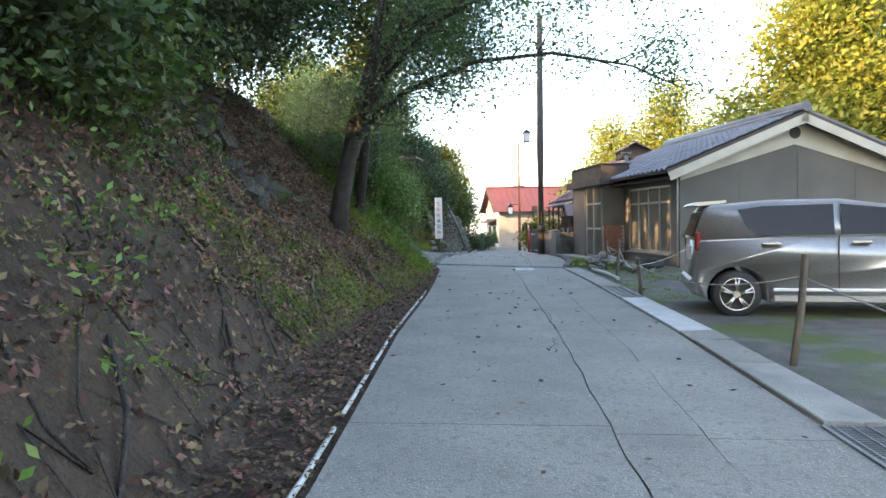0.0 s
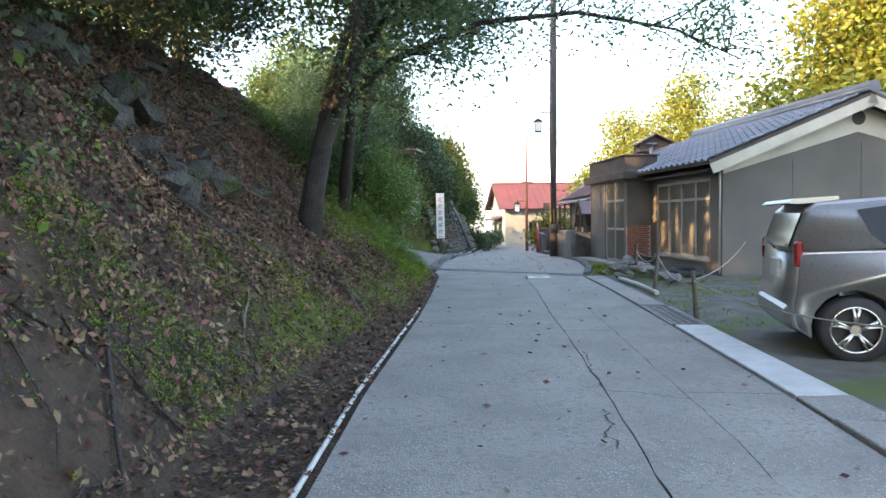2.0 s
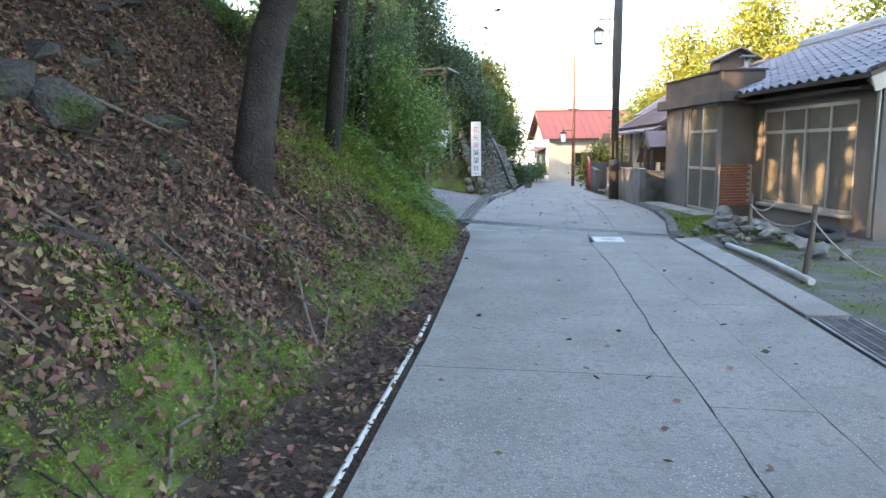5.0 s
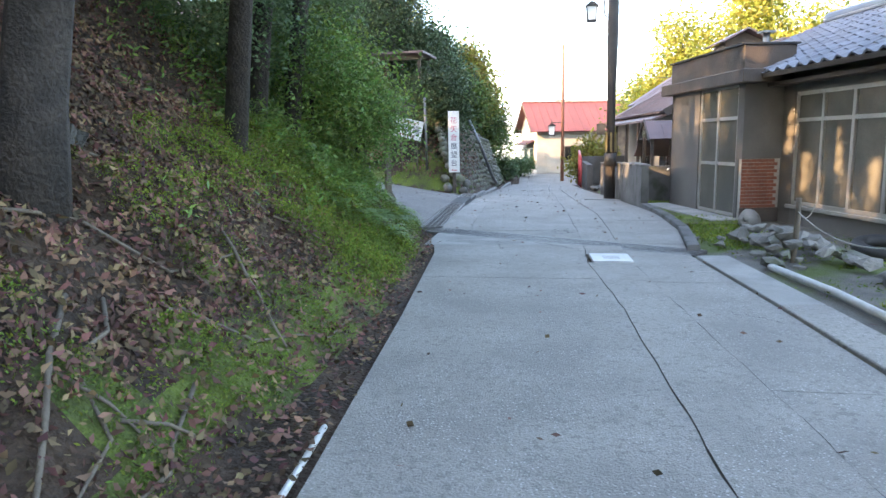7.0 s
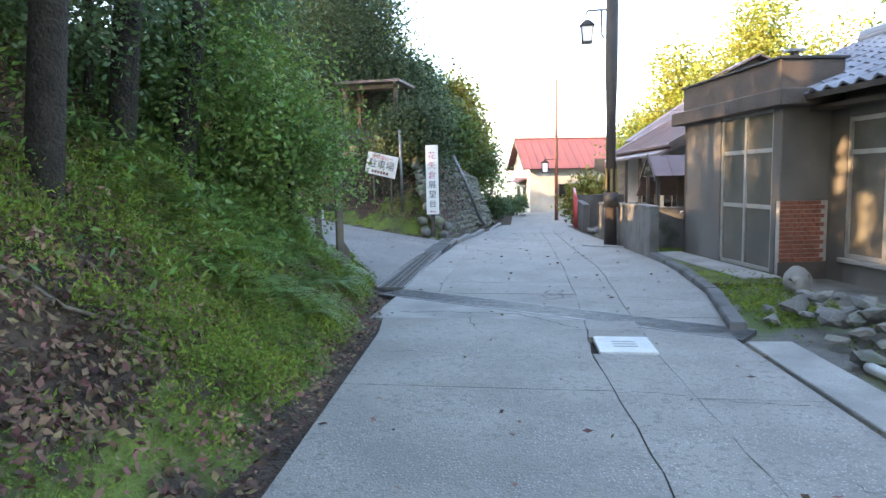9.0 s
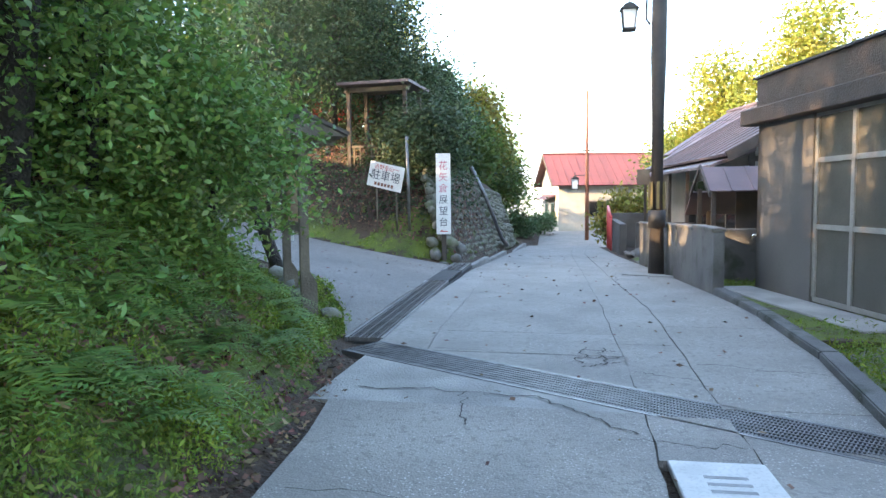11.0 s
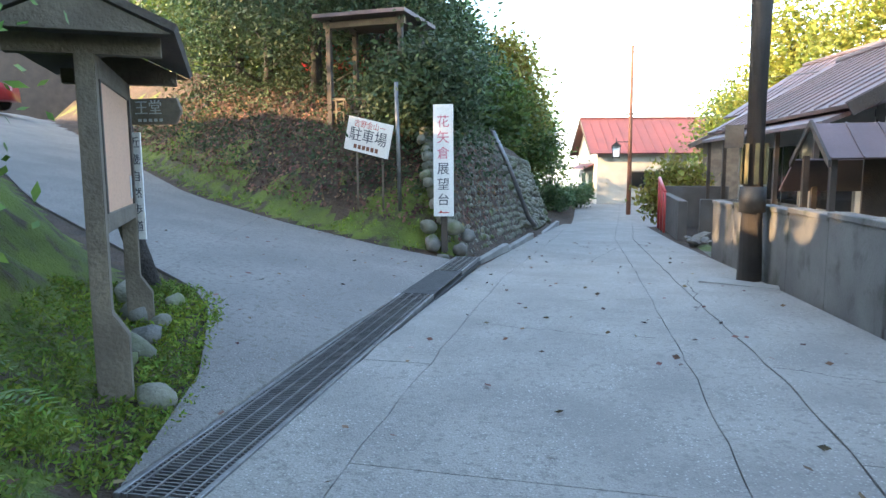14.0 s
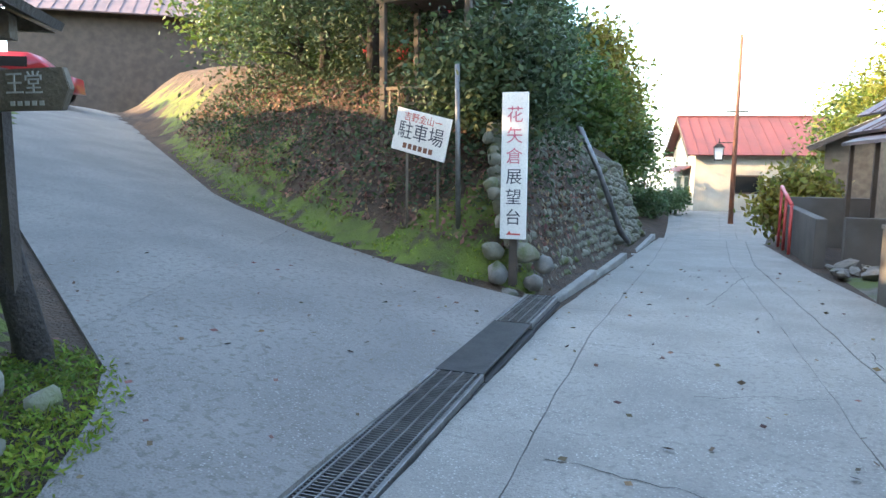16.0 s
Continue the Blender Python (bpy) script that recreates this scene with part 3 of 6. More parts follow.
# gutter lids
for y0, y1, m_, lab, tilt in ((1.45, 3.1, PATCH, "worn concrete gutter lid with dead leaves", 1), (3.12, 4.2, CONCRETE, "grey concrete gutter lid, slightly raised", 2), (4.22, 4.78, CONCRETE, "small grey gutter lid, chipped", -2), (4.8, 7.95, WHITE, "whitish painted steel plate over the gutter", 0), (9.8, 12.2, CONCRETE, "grey concrete gutter lid, long", 0), (12.22, 14.7, PATCH, "pale concrete gutter lid, cracked edge", 0)):
    ya = (y0 + y1) / 2
    x = rightedge(ya) + 0.21
    ob = part("paving_slab", box(-0.19, 0.19, -(y1 - y0) / 2, (y1 - y0) / 2, -0.07, 0.0, 0.008), DIRTYWHITE if m_ is WHITE else m_)
    ob.matrix_basis = Matrix.Translation((x, ya, 0.045)) @ Matrix.Rotation(math.atan2(rightedge(y0) - rightedge(y1), y1 - y0), 4, "Z") @ Matrix.Rotation(radians(tilt), 4, "Y")
    tagged(ob, lab, "gutter lid", "gutter lids")
cover = thing("drain_cover", "whitish square drain cover set in the concrete", "drain cover", pose(1.15, 14.54, 0.028, 0, 0, 2))
part("plate", box(-0.235, 0.235, -0.27, 0.27, -0.03, 0.012, 0.006), DIRTYWHITE, cover)
for i in range(3):
    part("mark", box(-0.1, 0.1, -0.1 + i * 0.08, -0.07 + i * 0.08, 0.012, 0.0135), STEEL, cover)

# thin white pipe and kerb along the left edge
for y0, y1 in ((-2.5, 1.2), (1.5, 4.6), (4.7, 8.4), (8.6, 9.4)):
    pts = [(edge(y) - 0.06, y, 0.03) for y in np.linspace(y0, y1, 6)]
    tagged(part("edge_pipe", tube(pts, 0.016, 8), DIRTYWHITE), "thin dirty white pipe lying along the road edge", "pipe", "edge pipes")
# kerb on the right by the house
bm = bmesh.new()
for y0, y1 in ((15.2, 17.2), (17.22, 19.2), (19.22, 21.1)):
    a, b = rightedge(y0), rightedge(y1)
    k = thing("kerb", "weathered mossy concrete kerb stone", "kerb", kind="structure")
    part("kerb_stone", prism([(a, y0), (a + 0.16, y0), (b + 0.16, y1), (b, y1)], -0.1, 0.095, "z", 0.012), STAINED, k)
bm.free()

# ---- main house on the right ----
HM = pose(5.11, 14.92, 0, 0, 0, 12.2)
house = thing("house", "low grey single-storey house with tiled gable roof and brick-faced porch", "house", HM)
L, W = 7.2, 6.2
part("wall", prism([(0, -0.1), (W, -0.1), (W, 2.6), (W / 2, 3.78), (0, 2.6)], 0.0, 0.14, "y"), GABLE, house, "dark grey boarded gable wall")
for x in (1.6, 3.2, 4.8):
    part("batten", box(x - 0.012, x + 0.012, -0.012, 0.0, 0.2, 2.9 if x > 1.7 and x < 4.5 else 2.5), GABLE, house)
for z in (0.55, 1.35):
    part("batten", box(0.0, W, -0.014, 0.0, z - 0.012, z + 0.012), GABLE, house)
part("wall", box(0, W, L - 0.14, L, -0.1, 2.6), GABLE, house)
part("wall", box(W - 0.12, W, 0.14, L - 0.14, -0.1, 2.6), GABLE, house)
part("wall", box(0, 0.12, 0.14, 0.55, -0.1, 2.6), GABLE, house)
part("wall", box(0, 0.12, 0.55, 3.45, -0.1, 0.32), GABLE, house)
part("wall", box(0, 0.12, 0.55, 3.45, 2.16, 2.6), GABLE, house)
part("wall", box(0, 0.12, 3.45, L - 0.14, -0.1, 2.6), PLASTER, house)
part("ledge", box(-0.06, 0.0, 0.5, 3.5, 0.27, 0.33, 0.008), ALU, house)
part("fascia", box(-0.30, -0.02, 0.1, 3.8, 2.28, 2.34), DARKWOOD, house)
wf = part("window_frame", box(0.02, 0.08, 0.55, 3.45, 0.33, 0.39), ALU, house, "weathered aluminium sliding window frame")
for z0, z1 in ((2.10, 2.16), (1.68, 1.74)):
    part("rail", box(0.02, 0.08, 0.55, 3.45, z0, z1), ALU, wf)
for y in (0.55, 1.25, 1.98, 2.70, 3.39):
    part("stile", box(0.015, 0.085, y, y + 0.06, 0.39, 2.1), ALU, wf)
for y in (0.61, 1.31, 2.04, 2.76):
    part("pane", box(0.04, 0.055, y, y + 0.64, 0.39, 1.68), FROSTED, wf)
    part("pane", box(0.04, 0.055, y, y + 0.64, 1.74, 2.10), FROSTED, wf)
part("downpipe", tube([(-0.06, 0.02, 0.05), (-0.06, 0.02, 2.25), (-0.25, 0.02, 2.42)], 0.03, 8), ALU, house, "grey downpipe")
# barge boards and verge of the gable
for s in (0, 1):
    ang = math.atan2(1.40, 3.5)
    m_ = Matrix.Translation((W / 2, 0, 3.94)) @ Matrix.Rotation(ang if s == 0 else -ang, 4, "Y")
    ln = 3.95
    bm = box(-ln if s == 0 else 0, 0 if s == 0 else ln, -0.46, -0.42, -0.34, -0.12)
    bm.transform(Matrix.Translation((W / 2, 0, 3.98)) @ Matrix.Rotation(-ang if s == 0 else ang, 4, "Y"))
    part("barge_board", bm, CREAM, house, "pale barge board")
    bm = box(-ln if s == 0 else 0, 0 if s == 0 else ln, -0.46, L + 0.4, -0.12, -0.05)
    bm.transform(Matrix.Translation((W / 2, 0, 3.98)) @ Matrix.Rotation(-ang if s == 0 else ang, 4, "Y"))
    part("roof_deck", bm, DARKWOOD, house)
for x, z in ((0.55, 2.92), (1.75, 3.4), (W / 2, 3.84), (W - 1.75, 3.4), (W - 0.55, 2.92)):
    part("purlin_end", box(x - 0.07, x + 0.07, -0.40, 0.0, z - 0.25, z - 0.08, 0.01), CREAM, house)
part("gable_vent", tube([(W / 2, -0.03, 3.42), (W / 2, 0.0, 3.42)], 0.16, 14), DARKSTEEL, house, "round dark vent")
part("gable_trim", prism([(0, 2.22), (W / 2, 3.12), (W, 2.22), (W, 2.58), (W / 2, 3.72), (0, 2.58)], -0.02, -0.002, "y"), CREAM, house, "cream plaster band under the gable")
# roof tiles: rows that run up the slope, each a curved piece
ANG = math.atan2(1.40, 3.5)


def tile_piece():
    bm = bmesh.new()
    pr = []
    for k in range(6):
        u = k / 5
        pr.append((u * 0.30, 0.035 * math.cos(u * 2 * math.pi) + 0.02))
    low_, high_ = [bm.verts.new((0.0, a, b)) for a, b in pr], [bm.verts.new((0.36, a, b - 0.02)) for a, b in pr]
    base = [bm.verts.new((0.0, a, b - 0.03)) for a, b in pr]
    for k in range(5):
        bm.faces.new((low_[k], high_[k], high_[k + 1], low_[k + 1]))
        bm.faces.new((base[k], low_[k], low_[k + 1], base[k + 1]))
    m2 = bpy.data.meshes.new("tile")
    bm.to_mesh(m2), bm.free()
    m2.materials.append(TILE)
    return m2


tile_me = tile_piece()
slope = Matrix.Translation((W / 2, 0, 3.98)) @ Matrix.Rotation(-ANG, 4, "Y")
co = np.empty(len(tile_me.vertices) * 3, np.float32)
tile_me.vertices.foreach_get("co", co)
co = co.reshape(-1, 3)
tf = [tuple(p.vertices) for p in tile_me.polygons]
vs, fs = [], []
for r in range(12):
    for c in range(27):
        loc = Vector((-3.95 + r * 0.325, -0.48 + c * 0.295, -0.035 + random.uniform(-0.004, 0.004)))
        if r < 11:
            shared("roof_tile", tile_me, slope @ Matrix.Translation(loc), house) if r * 27 + c < 297 else None
        if r * 27 + c >= 297:
            o = len(vs)
            vs += [tuple(slope @ (Vector(p) + loc)) for p in co.tolist()]
            fs += [tuple(i + o for i in f) for f in tf]
mr = bpy.data.meshes.new("roof_tiles")
mr.from_pydata(vs, [], fs)
mr.materials.append(TILE)
rest = new("roof_tiles", mr)
rest.parent = house
rest["kind"] = "stuff"
bm = box(0, 3.95, -0.46, L + 0.4, -0.05, 0.0)
bm.transform(Matrix.Translation((W / 2, 0, 3.98)) @ Matrix.Rotation(ANG, 4, "Y"))
part("roof_slope", bm, TILE, house)
part("ridge", tube([(W / 2, -0.5, 4.02), (W / 2, L + 0.4, 4.02)], 0.13, 10), TILE, house, "ridge tiles")
part("ridge_cap", box(W / 2 - 0.16, W / 2 + 0.16, -0.5, L + 0.4, 3.92, 4.0, 0.02), TILE, house)
part("gutter", tube([(-0.42, -0.4, 2.50), (-0.42, 3.9, 2.48)], 0.05, 8), DARKSTEEL, house)
# porch
PY0, PY1, PX = 3.8, 6.9, -0.68
part("porch_wall", box(PX, 0.0, PY0, PY0 + 0.12, 1.08, 2.42), PLASTER, house, "light grey plaster porch wall")
part("porch_wall", box(PX + 0.015, 0.0, PY0 + 0.012, PY0 + 0.12, 0.0, 1.08), MORTAR, house)
part("porch_base", box(PX - 0.005, 0.0, PY0 - 0.012, PY0 + 0.012, 0.0, 0.24), DARKWOOD, house)
part("porch_wall", box(PX, PX + 0.1, PY0 + 0.12, PY0 + 0.22, 0.0, 2.42), PLASTER, house)
part("porch_wall", box(PX, PX + 0.1, PY1 - 1.35, PY1, 0.0, 2.42), GABLE, house, "dark boarded porch wall")
part("porch_wall", box(PX, 0.0, PY1 - 0.1, PY1, 0.0, 2.42), GABLE, house)
door = part("door", box(PX + 0.04, PX + 0.07, PY0 + 0.22, PY1 - 1.35, 0.06, 0.12), ALU, house, "glazed aluminium sliding door")
for z in (0.95, 1.75, 2.3):
    part("rail", box(PX + 0.03, PX + 0.08, PY0 + 0.22, PY1 - 1.35, z, z + 0.06), ALU, door)
for y in (PY0 + 0.22, PY0 + 0.98, PY1 - 1.41):
    part("stile", box(PX + 0.025, PX + 0.085, y, y + 0.06, 0.12, 2.3), ALU, door)
for y in (PY0 + 0.28, PY0 + 1.04):
    for z0, z1 in ((0.12, 0.95), (1.01, 1.75), (1.81, 2.3)):
        part("pane", box(PX + 0.05, PX + 0.06, y, y + 0.7, z0, z1), FROSTED, door)
part("canopy", box(-0.86, 0.1, PY0 - 0.25, PY1 + 0.2, 2.34, 2.56, 0.012), DARKWOOD, house, "dark boarded canopy fascia")
part("parapet", box(PX - 0.02, 0.2, PY0 + 0.05, PY1 + 0.05, 2.56, 2.98, 0.01), DARKWOOD, house, "dark metal parapet")
part("parapet_cap", box(PX - 0.06, 0.24, PY0 + 0.01, PY1 + 0.09, 2.98, 3.01), DARKSTEEL, house)
part("chimney", tube([(1.3, 6.9, 3.0), (1.3, 6.9, 3.62)], 0.07, 8), STEEL, house, "thin metal flue with cap")
part("flue_cap", box(1.15, 1.45, 6.78, 7.02, 3.62, 3.66), STEEL, house)
bk = bmesh.new()
box(-0.048, 0.048, -0.012, 0.0, -0.026, 0.026, bm=bk)
bke = bpy.data.meshes.new("brick")
bk.to_mesh(bke), bk.free()
bke.materials.append(BRICK)
panel = part("brick_panel", box(PX, -0.02, PY0 + 0.008, PY0 + 0.013, 0.24, 1.08), MORTAR, house, "reddish brown brick tile panel")
for r in range(14):
    for c in range(6):
        x = PX + 0.055 + c * 0.105 + (0.0525 if r % 2 else 0)
        if x < -0.05:
            shared("brick", bke, Matrix.Translation((x, PY0 + 0.008, 0.27 + r * 0.06)), panel)
        if r % 2 and c == 0:
            shared("brick", bke, Matrix.Translation((PX + 0.03, PY0 + 0.008, 0.27 + r * 0.06)) @ Matrix.Diagonal((0.55, 1, 1, 1)), panel)
step = tagged(part("porch_slab", box(-1.2, PX - 0.005, PY0 - 0.1, PY1 + 0.1, -0.08, 0.062, 0.012), PATCH), "pale concrete porch slab before the door", "slab", kind="structure")
step.matrix_basis = HM

tagged(part("verge", prism([(2.60, 17.9), (3.75, 17.9), (3.35, 21.14), (2.48, 21.14)], -0.15, 0.04, "z"), MOSSY), "mossy trodden verge between kerb and porch", "verge", kind="structure")

# ---- concrete wall, pole ----
yard = thing("boundary_wall", "stained grey concrete block wall with coping", "wall", kind="structure")
WALL = [(2.34, 21.15), (2.27, 22.4), (2.2, 23.6), (2.13, 24.8), (2.05, 26.2), (1.95, 27.6)]
for i, (a, b) in enumerate(zip(WALL, WALL[1:])):
    z0, h = top(0, b[1], 0), 0.98
    d = Vector((b[0] - a[0], b[1] - a[1], 0))
    m_ = Matrix.Translation((a[0], a[1], z0)) @ Matrix.Rotation(math.atan2(d.y, d.x), 4, "Z")
    bm = box(0.004, d.length - 0.004, -0.15, 0.0, -0.35, h - 0.06, 0.006)
    bm.transform(m_)
    part("panel", bm, STAINED, yard)
    bm = box(0, d.length, -0.17, 0.02, h - 0.06, h, 0.008)
    bm.transform(m_)
    part("coping", bm, STAINED, yard)
part("panel", box(2.36, 4.4, 23.3, 23.42, -0.2, 0.80, 0.006), STAINED, yard)


def lantern(root, x, y, z, s=1.0):
    lan = part("lantern", prism([(-0.17 * s, 0.17 * s), (0.17 * s, 0.17 * s), (0.05 * s, 0.27 * s), (-0.05 * s, 0.27 * s)], -0.15 * s, 0.15 * s, "y"), DARKSTEEL, root, "black iron lantern")
    lan.location = (x, y, z)
    for a in (-1, 1):
        for b in (-1, 1):
            part("bar", tube([(a * 0.10 * s, b * 0.10 * s, -0.17 * s), (a * 0.13 * s, b * 0.13 * s, 0.17 * s)], 0.012 * s, 5), DARKSTEEL, lan)
    part("glass", prism([(-0.095 * s, -0.16 * s), (0.095 * s, -0.16 * s), (0.12 * s, 0.165 * s), (-0.12 * s, 0.165 * s)], -0.10 * s, 0.10 * s, "y"), WHITE, lan)
    part("base", box(-0.12 * s, 0.12 * s, -0.12 * s, 0.12 * s, -0.20 * s, -0.165 * s), DARKSTEEL, lan)
    part("hook", tube([(0, 0, 0.27 * s), (0, 0, 0.42 * s)], 0.015 * s, 6), DARKSTEEL, lan)


pole = thing("utility_pole", "dark tarred utility pole with an iron street lantern", "utility pole", pose(1.95, 24.33, -0.12))
part("shaft", tube([(0, 0, -0.3), (0, 0, 4), (0.04, 0, 9.5)], [0.16, 0.14, 0.11], 14), POLE, pole)
for k in range(8):
    a = 2 * math.pi * k / 8
    m_ = Matrix.Rotation(a, 4, "Z")
    bm = box(0.148, 0.156, -0.025, 0.025, 1.25, 1.75)
    bm.transform(m_)
    part("warning_stripe", bm, YELLOW, pole)
part("band", tube([(0, 0, 0.9), (0, 0, 1.22)], 0.158, 14), DARKSTEEL, pole)
part("plate", box(-0.36, -0.14, -0.03, -0.01, 1.7, 1.98), GREYWOOD, pole, "small brown notice plate")
part("arm", tube([(-0.1, 0, 5.22), (-0.5, 0, 5.22), (-0.56, 0, 5.15)], 0.022, 6), DARKSTEEL, pole)
part("bracket", tube([(-0.15, 0, 4.6), (-0.22, 0, 4.7), (-0.22, 0, 5.2)], 0.022, 6), DARKSTEEL, pole)
lantern(pole, -0.53, 0, 4.72)
pad = tagged(part("pole_pad", prism([(1.3, 24.0), (2.15, 23.6), (2.2, 23.85), (1.4, 24.5)], -0.2, -0.06, "z", 0.01), PATCH), "pale concrete pad at the pole foot", "pad", kind="structure")

far = thing("utility_pole", "slim rusty brown pole with a small lantern", "utility pole", pose(1.25, 55, -1.7))
part("shaft", tube([(0, 0, 0), (0, 0, 9.7)], [0.13, 0.08], 10), RUSTPOLE, far)
part("crossarm", box(-0.5, 0.5, -0.04, 0.04, 5.9, 5.98), DARKSTEEL, far)
part("arm", tube([(0, 0, 4.4), (-0.8, 0, 4.4)], 0.03, 6), DARKSTEEL, far)
lantern(far, -0.75, 0, 3.85, 1.8)


def wire(a, b, sag, r=0.012):
    pts = [Vector(a).lerp(Vector(b), k / 16) - Vector((0, 0, sag * 4 * (k / 16) * (1 - k / 16))) for k in range(17)]
    tagged(part("overhead_wire", tube(pts, r, 4), DARKSTEEL), "thin black overhead wire between the poles", "wire", "overhead wires")


wire((1.95, 24.33, 8.2), (1.25, 55, 6.2), 0.5)
wire((2.05, 24.33, 8.8), (2.15, 55, 7.2), 0.5)
wire((1.25, 55, 6.2), (8, 34, 4.0), 0.4)
wire((1.95, 24.33, 9.0), (3.5, -30, 9.5), 0.6)
YELLOWGREEN = mat("yellow_green_leaf", (0.24, 0.25, 0.035), (0.15, 0.19, 0.03), 0.5, 0.55, 0, island=0.6, leaf=0.45)
# ---- signs ----
FACE = Matrix.Rotation(radians(90), 4, "X")
sign = thing("signpost", "tall white sign board with red and navy characters", "sign", pose(-2.30, 25.42, land_z(-2.3, 25.42) - 0.02, 0, 0, 6))
s0 = -land_z(-2.3, 25.42)
part("post", box(-0.05, 0.05, 0.03, 0.12, -0.2, s0 + 2.2, 0.006), DARKWOOD, sign)
part("board", box(-0.155, 0.155, -0.02, 0.03, s0 + 0.62, s0 + 2.34, 0.006), WHITE, sign)
for i, ch in enumerate("花矢倉展望台"):
    writing(ch, 0.20, Matrix.Translation((0, -0.021, s0 + 2.07 - i * 0.24)) @ FACE, PINKPAINT if i < 3 else NAVY, sign)
part("arrow", prism([(-0.08, s0 + 0.67), (0.09, s0 + 0.67), (0.09, s0 + 0.69), (-0.02, s0 + 0.69), (-0.04, s0 + 0.72)], -0.024, -0.0205, "y"), REDPAINT, sign)

gz = land_z(-3.7, 26.0)
park = thing("parking_sign", "tilted white painted parking sign board on thin stakes", "sign", pose(-3.72, 25.95, gz, 0, 0, -12))
T = Matrix.Translation((0, 0, 1.87 - gz)) @ Matrix.Rotation(radians(13), 4, "Y")
bm = box(-0.44, 0.44, -0.012, 0.012, -0.28, 0.28, 0.004)
bm.transform(T)
part("board", bm, WHITE, park)
for x in (-0.25, 0.25):
    part("stake", tube([(x, 0.03, -0.2), (x, 0.03, 1.9 - gz)], 0.02, 6), GREYWOOD, park)
writing("駐車場", 0.25, T @ Matrix.Translation((0, -0.0125, -0.01)) @ FACE, NAVY, park)
writing("吉野金山一", 0.125, T @ Matrix.Translation((0, -0.0125, 0.18)) @ FACE, REDPAINT, park)
for k in range(6):
    bm = box(-0.25 + k * 0.085, -0.19 + k * 0.085, -0.0155, -0.0125, -0.23, -0.16)
    bm.transform(T)
    part("writing_bar", bm, RUSTPOLE, park)
gz = land_z(-3.18, 25.95)
tagged(part("thin_pole", tube([(-3.18, 25.95, gz - 0.2), (-3.22, 25.95, 2.75)], 0.035, 8), STEEL), "thin grey metal pole standing on the mound", "pole")

# notice board
A, B = Vector((-2.46, 18.42, 0)), Vector((-3.19, 19.58, 0))
ang = math.degrees(math.atan2(B.y - A.y, B.x - A.x))
nb = thing("notice_board", "roofed wooden notice board with a blank orange panel", "notice board", pose(A.x, A.y, 0.02, 0, 0, ang))
LEN = (B - A).length
for x in (0.0, LEN):
    po = part("post", prism([(-0.13, -0.1), (0.05, -0.1), (0.05, 0.42), (-0.03, 0.55), (-0.03, 1.98), (-0.13, 1.98)], x - 0.05, x + 0.05, "x", 0.006), GREYWOOD, nb)
    po.matrix_basis = Matrix.Diagonal((1, -1, 1, 1))
    for f in po.data.polygons:
        f.flip()
FY = 0.05
part("panel", box(0.05, LEN - 0.05, 0.04, 0.07, 1.10, 1.84), BOARD, nb, "blank faded orange board")
part("bottom_rail", box(0.05, LEN - 0.05, 0.03, 0.11, 0.99, 1.10, 0.006), GREYWOOD, nb)
part("top_rail", box(0.05, LEN - 0.05, 0.03, 0.11, 1.84, 1.97, 0.006), GREYWOOD, nb)
for x in (0.05, LEN - 0.09):
    part("side_rail", box(x, x + 0.04, 0.025, 0.06, 1.10, 1.84), DARKWOOD, nb)
part("notice", box(LEN - 0.2, LEN - 0.12, 0.035, 0.039, 1.14, 1.3), DIRTYWHITE, nb, "small pale blue sticker")
for s in (-1, 1):
    bm = box(-0.3, LEN + 0.3, 0, 0.52, -0.02, 0.02)
    bm.transform(Matrix.Translation((0, 0.08, 2.28)) @ Matrix.Rotation(radians(180 if s < 0 else 0), 4, "Z") @ Matrix.Translation((0 if s > 0 else -LEN, 0, 0)) @ Matrix.Rotation(radians(-24), 4, "X"))
    part("roof_slope", bm, DARKWOOD, nb, "dark shingled roof slope")
part("ridge_board", box(-0.32, LEN + 0.32, 0.03, 0.13, 2.27, 2.32, 0.01), DARKWOOD, nb)
for x in (-0.28, LEN + 0.25):
    part("gable_board", prism([(-0.37, 2.04), (0.53, 2.04), (0.08, 2.25)], x, x + 0.03, "x"), GREYWOOD, nb)
for x in (0, LEN):
    part("rafter", box(x - 0.04, x + 0.04, -0.3, 0.46, 1.96, 2.06), GREYWOOD, nb)
plate = part("trail_plate", box(LEN - 0.05, LEN + 0.05, -0.068, -0.054, 0.82, 1.62), WHITE, nb, "narrow white plate with black writing")
plate.matrix_basis = Matrix.Translation((0, 0.11, 0))
plate.matrix_basis = Matrix.Translation((LEN + 0.12, 0.0, 0)) @ Matrix.Rotation(radians(-(ang) + 10), 4, "Z") @ Matrix.Translation((-LEN, 0, 0))
for i, ch in enumerate("近畿自然歩道"):
    writing(ch, 0.085, Matrix.Translation((LEN, -0.069, 1.54 - i * 0.125)) @ FACE, NAVY, plate)

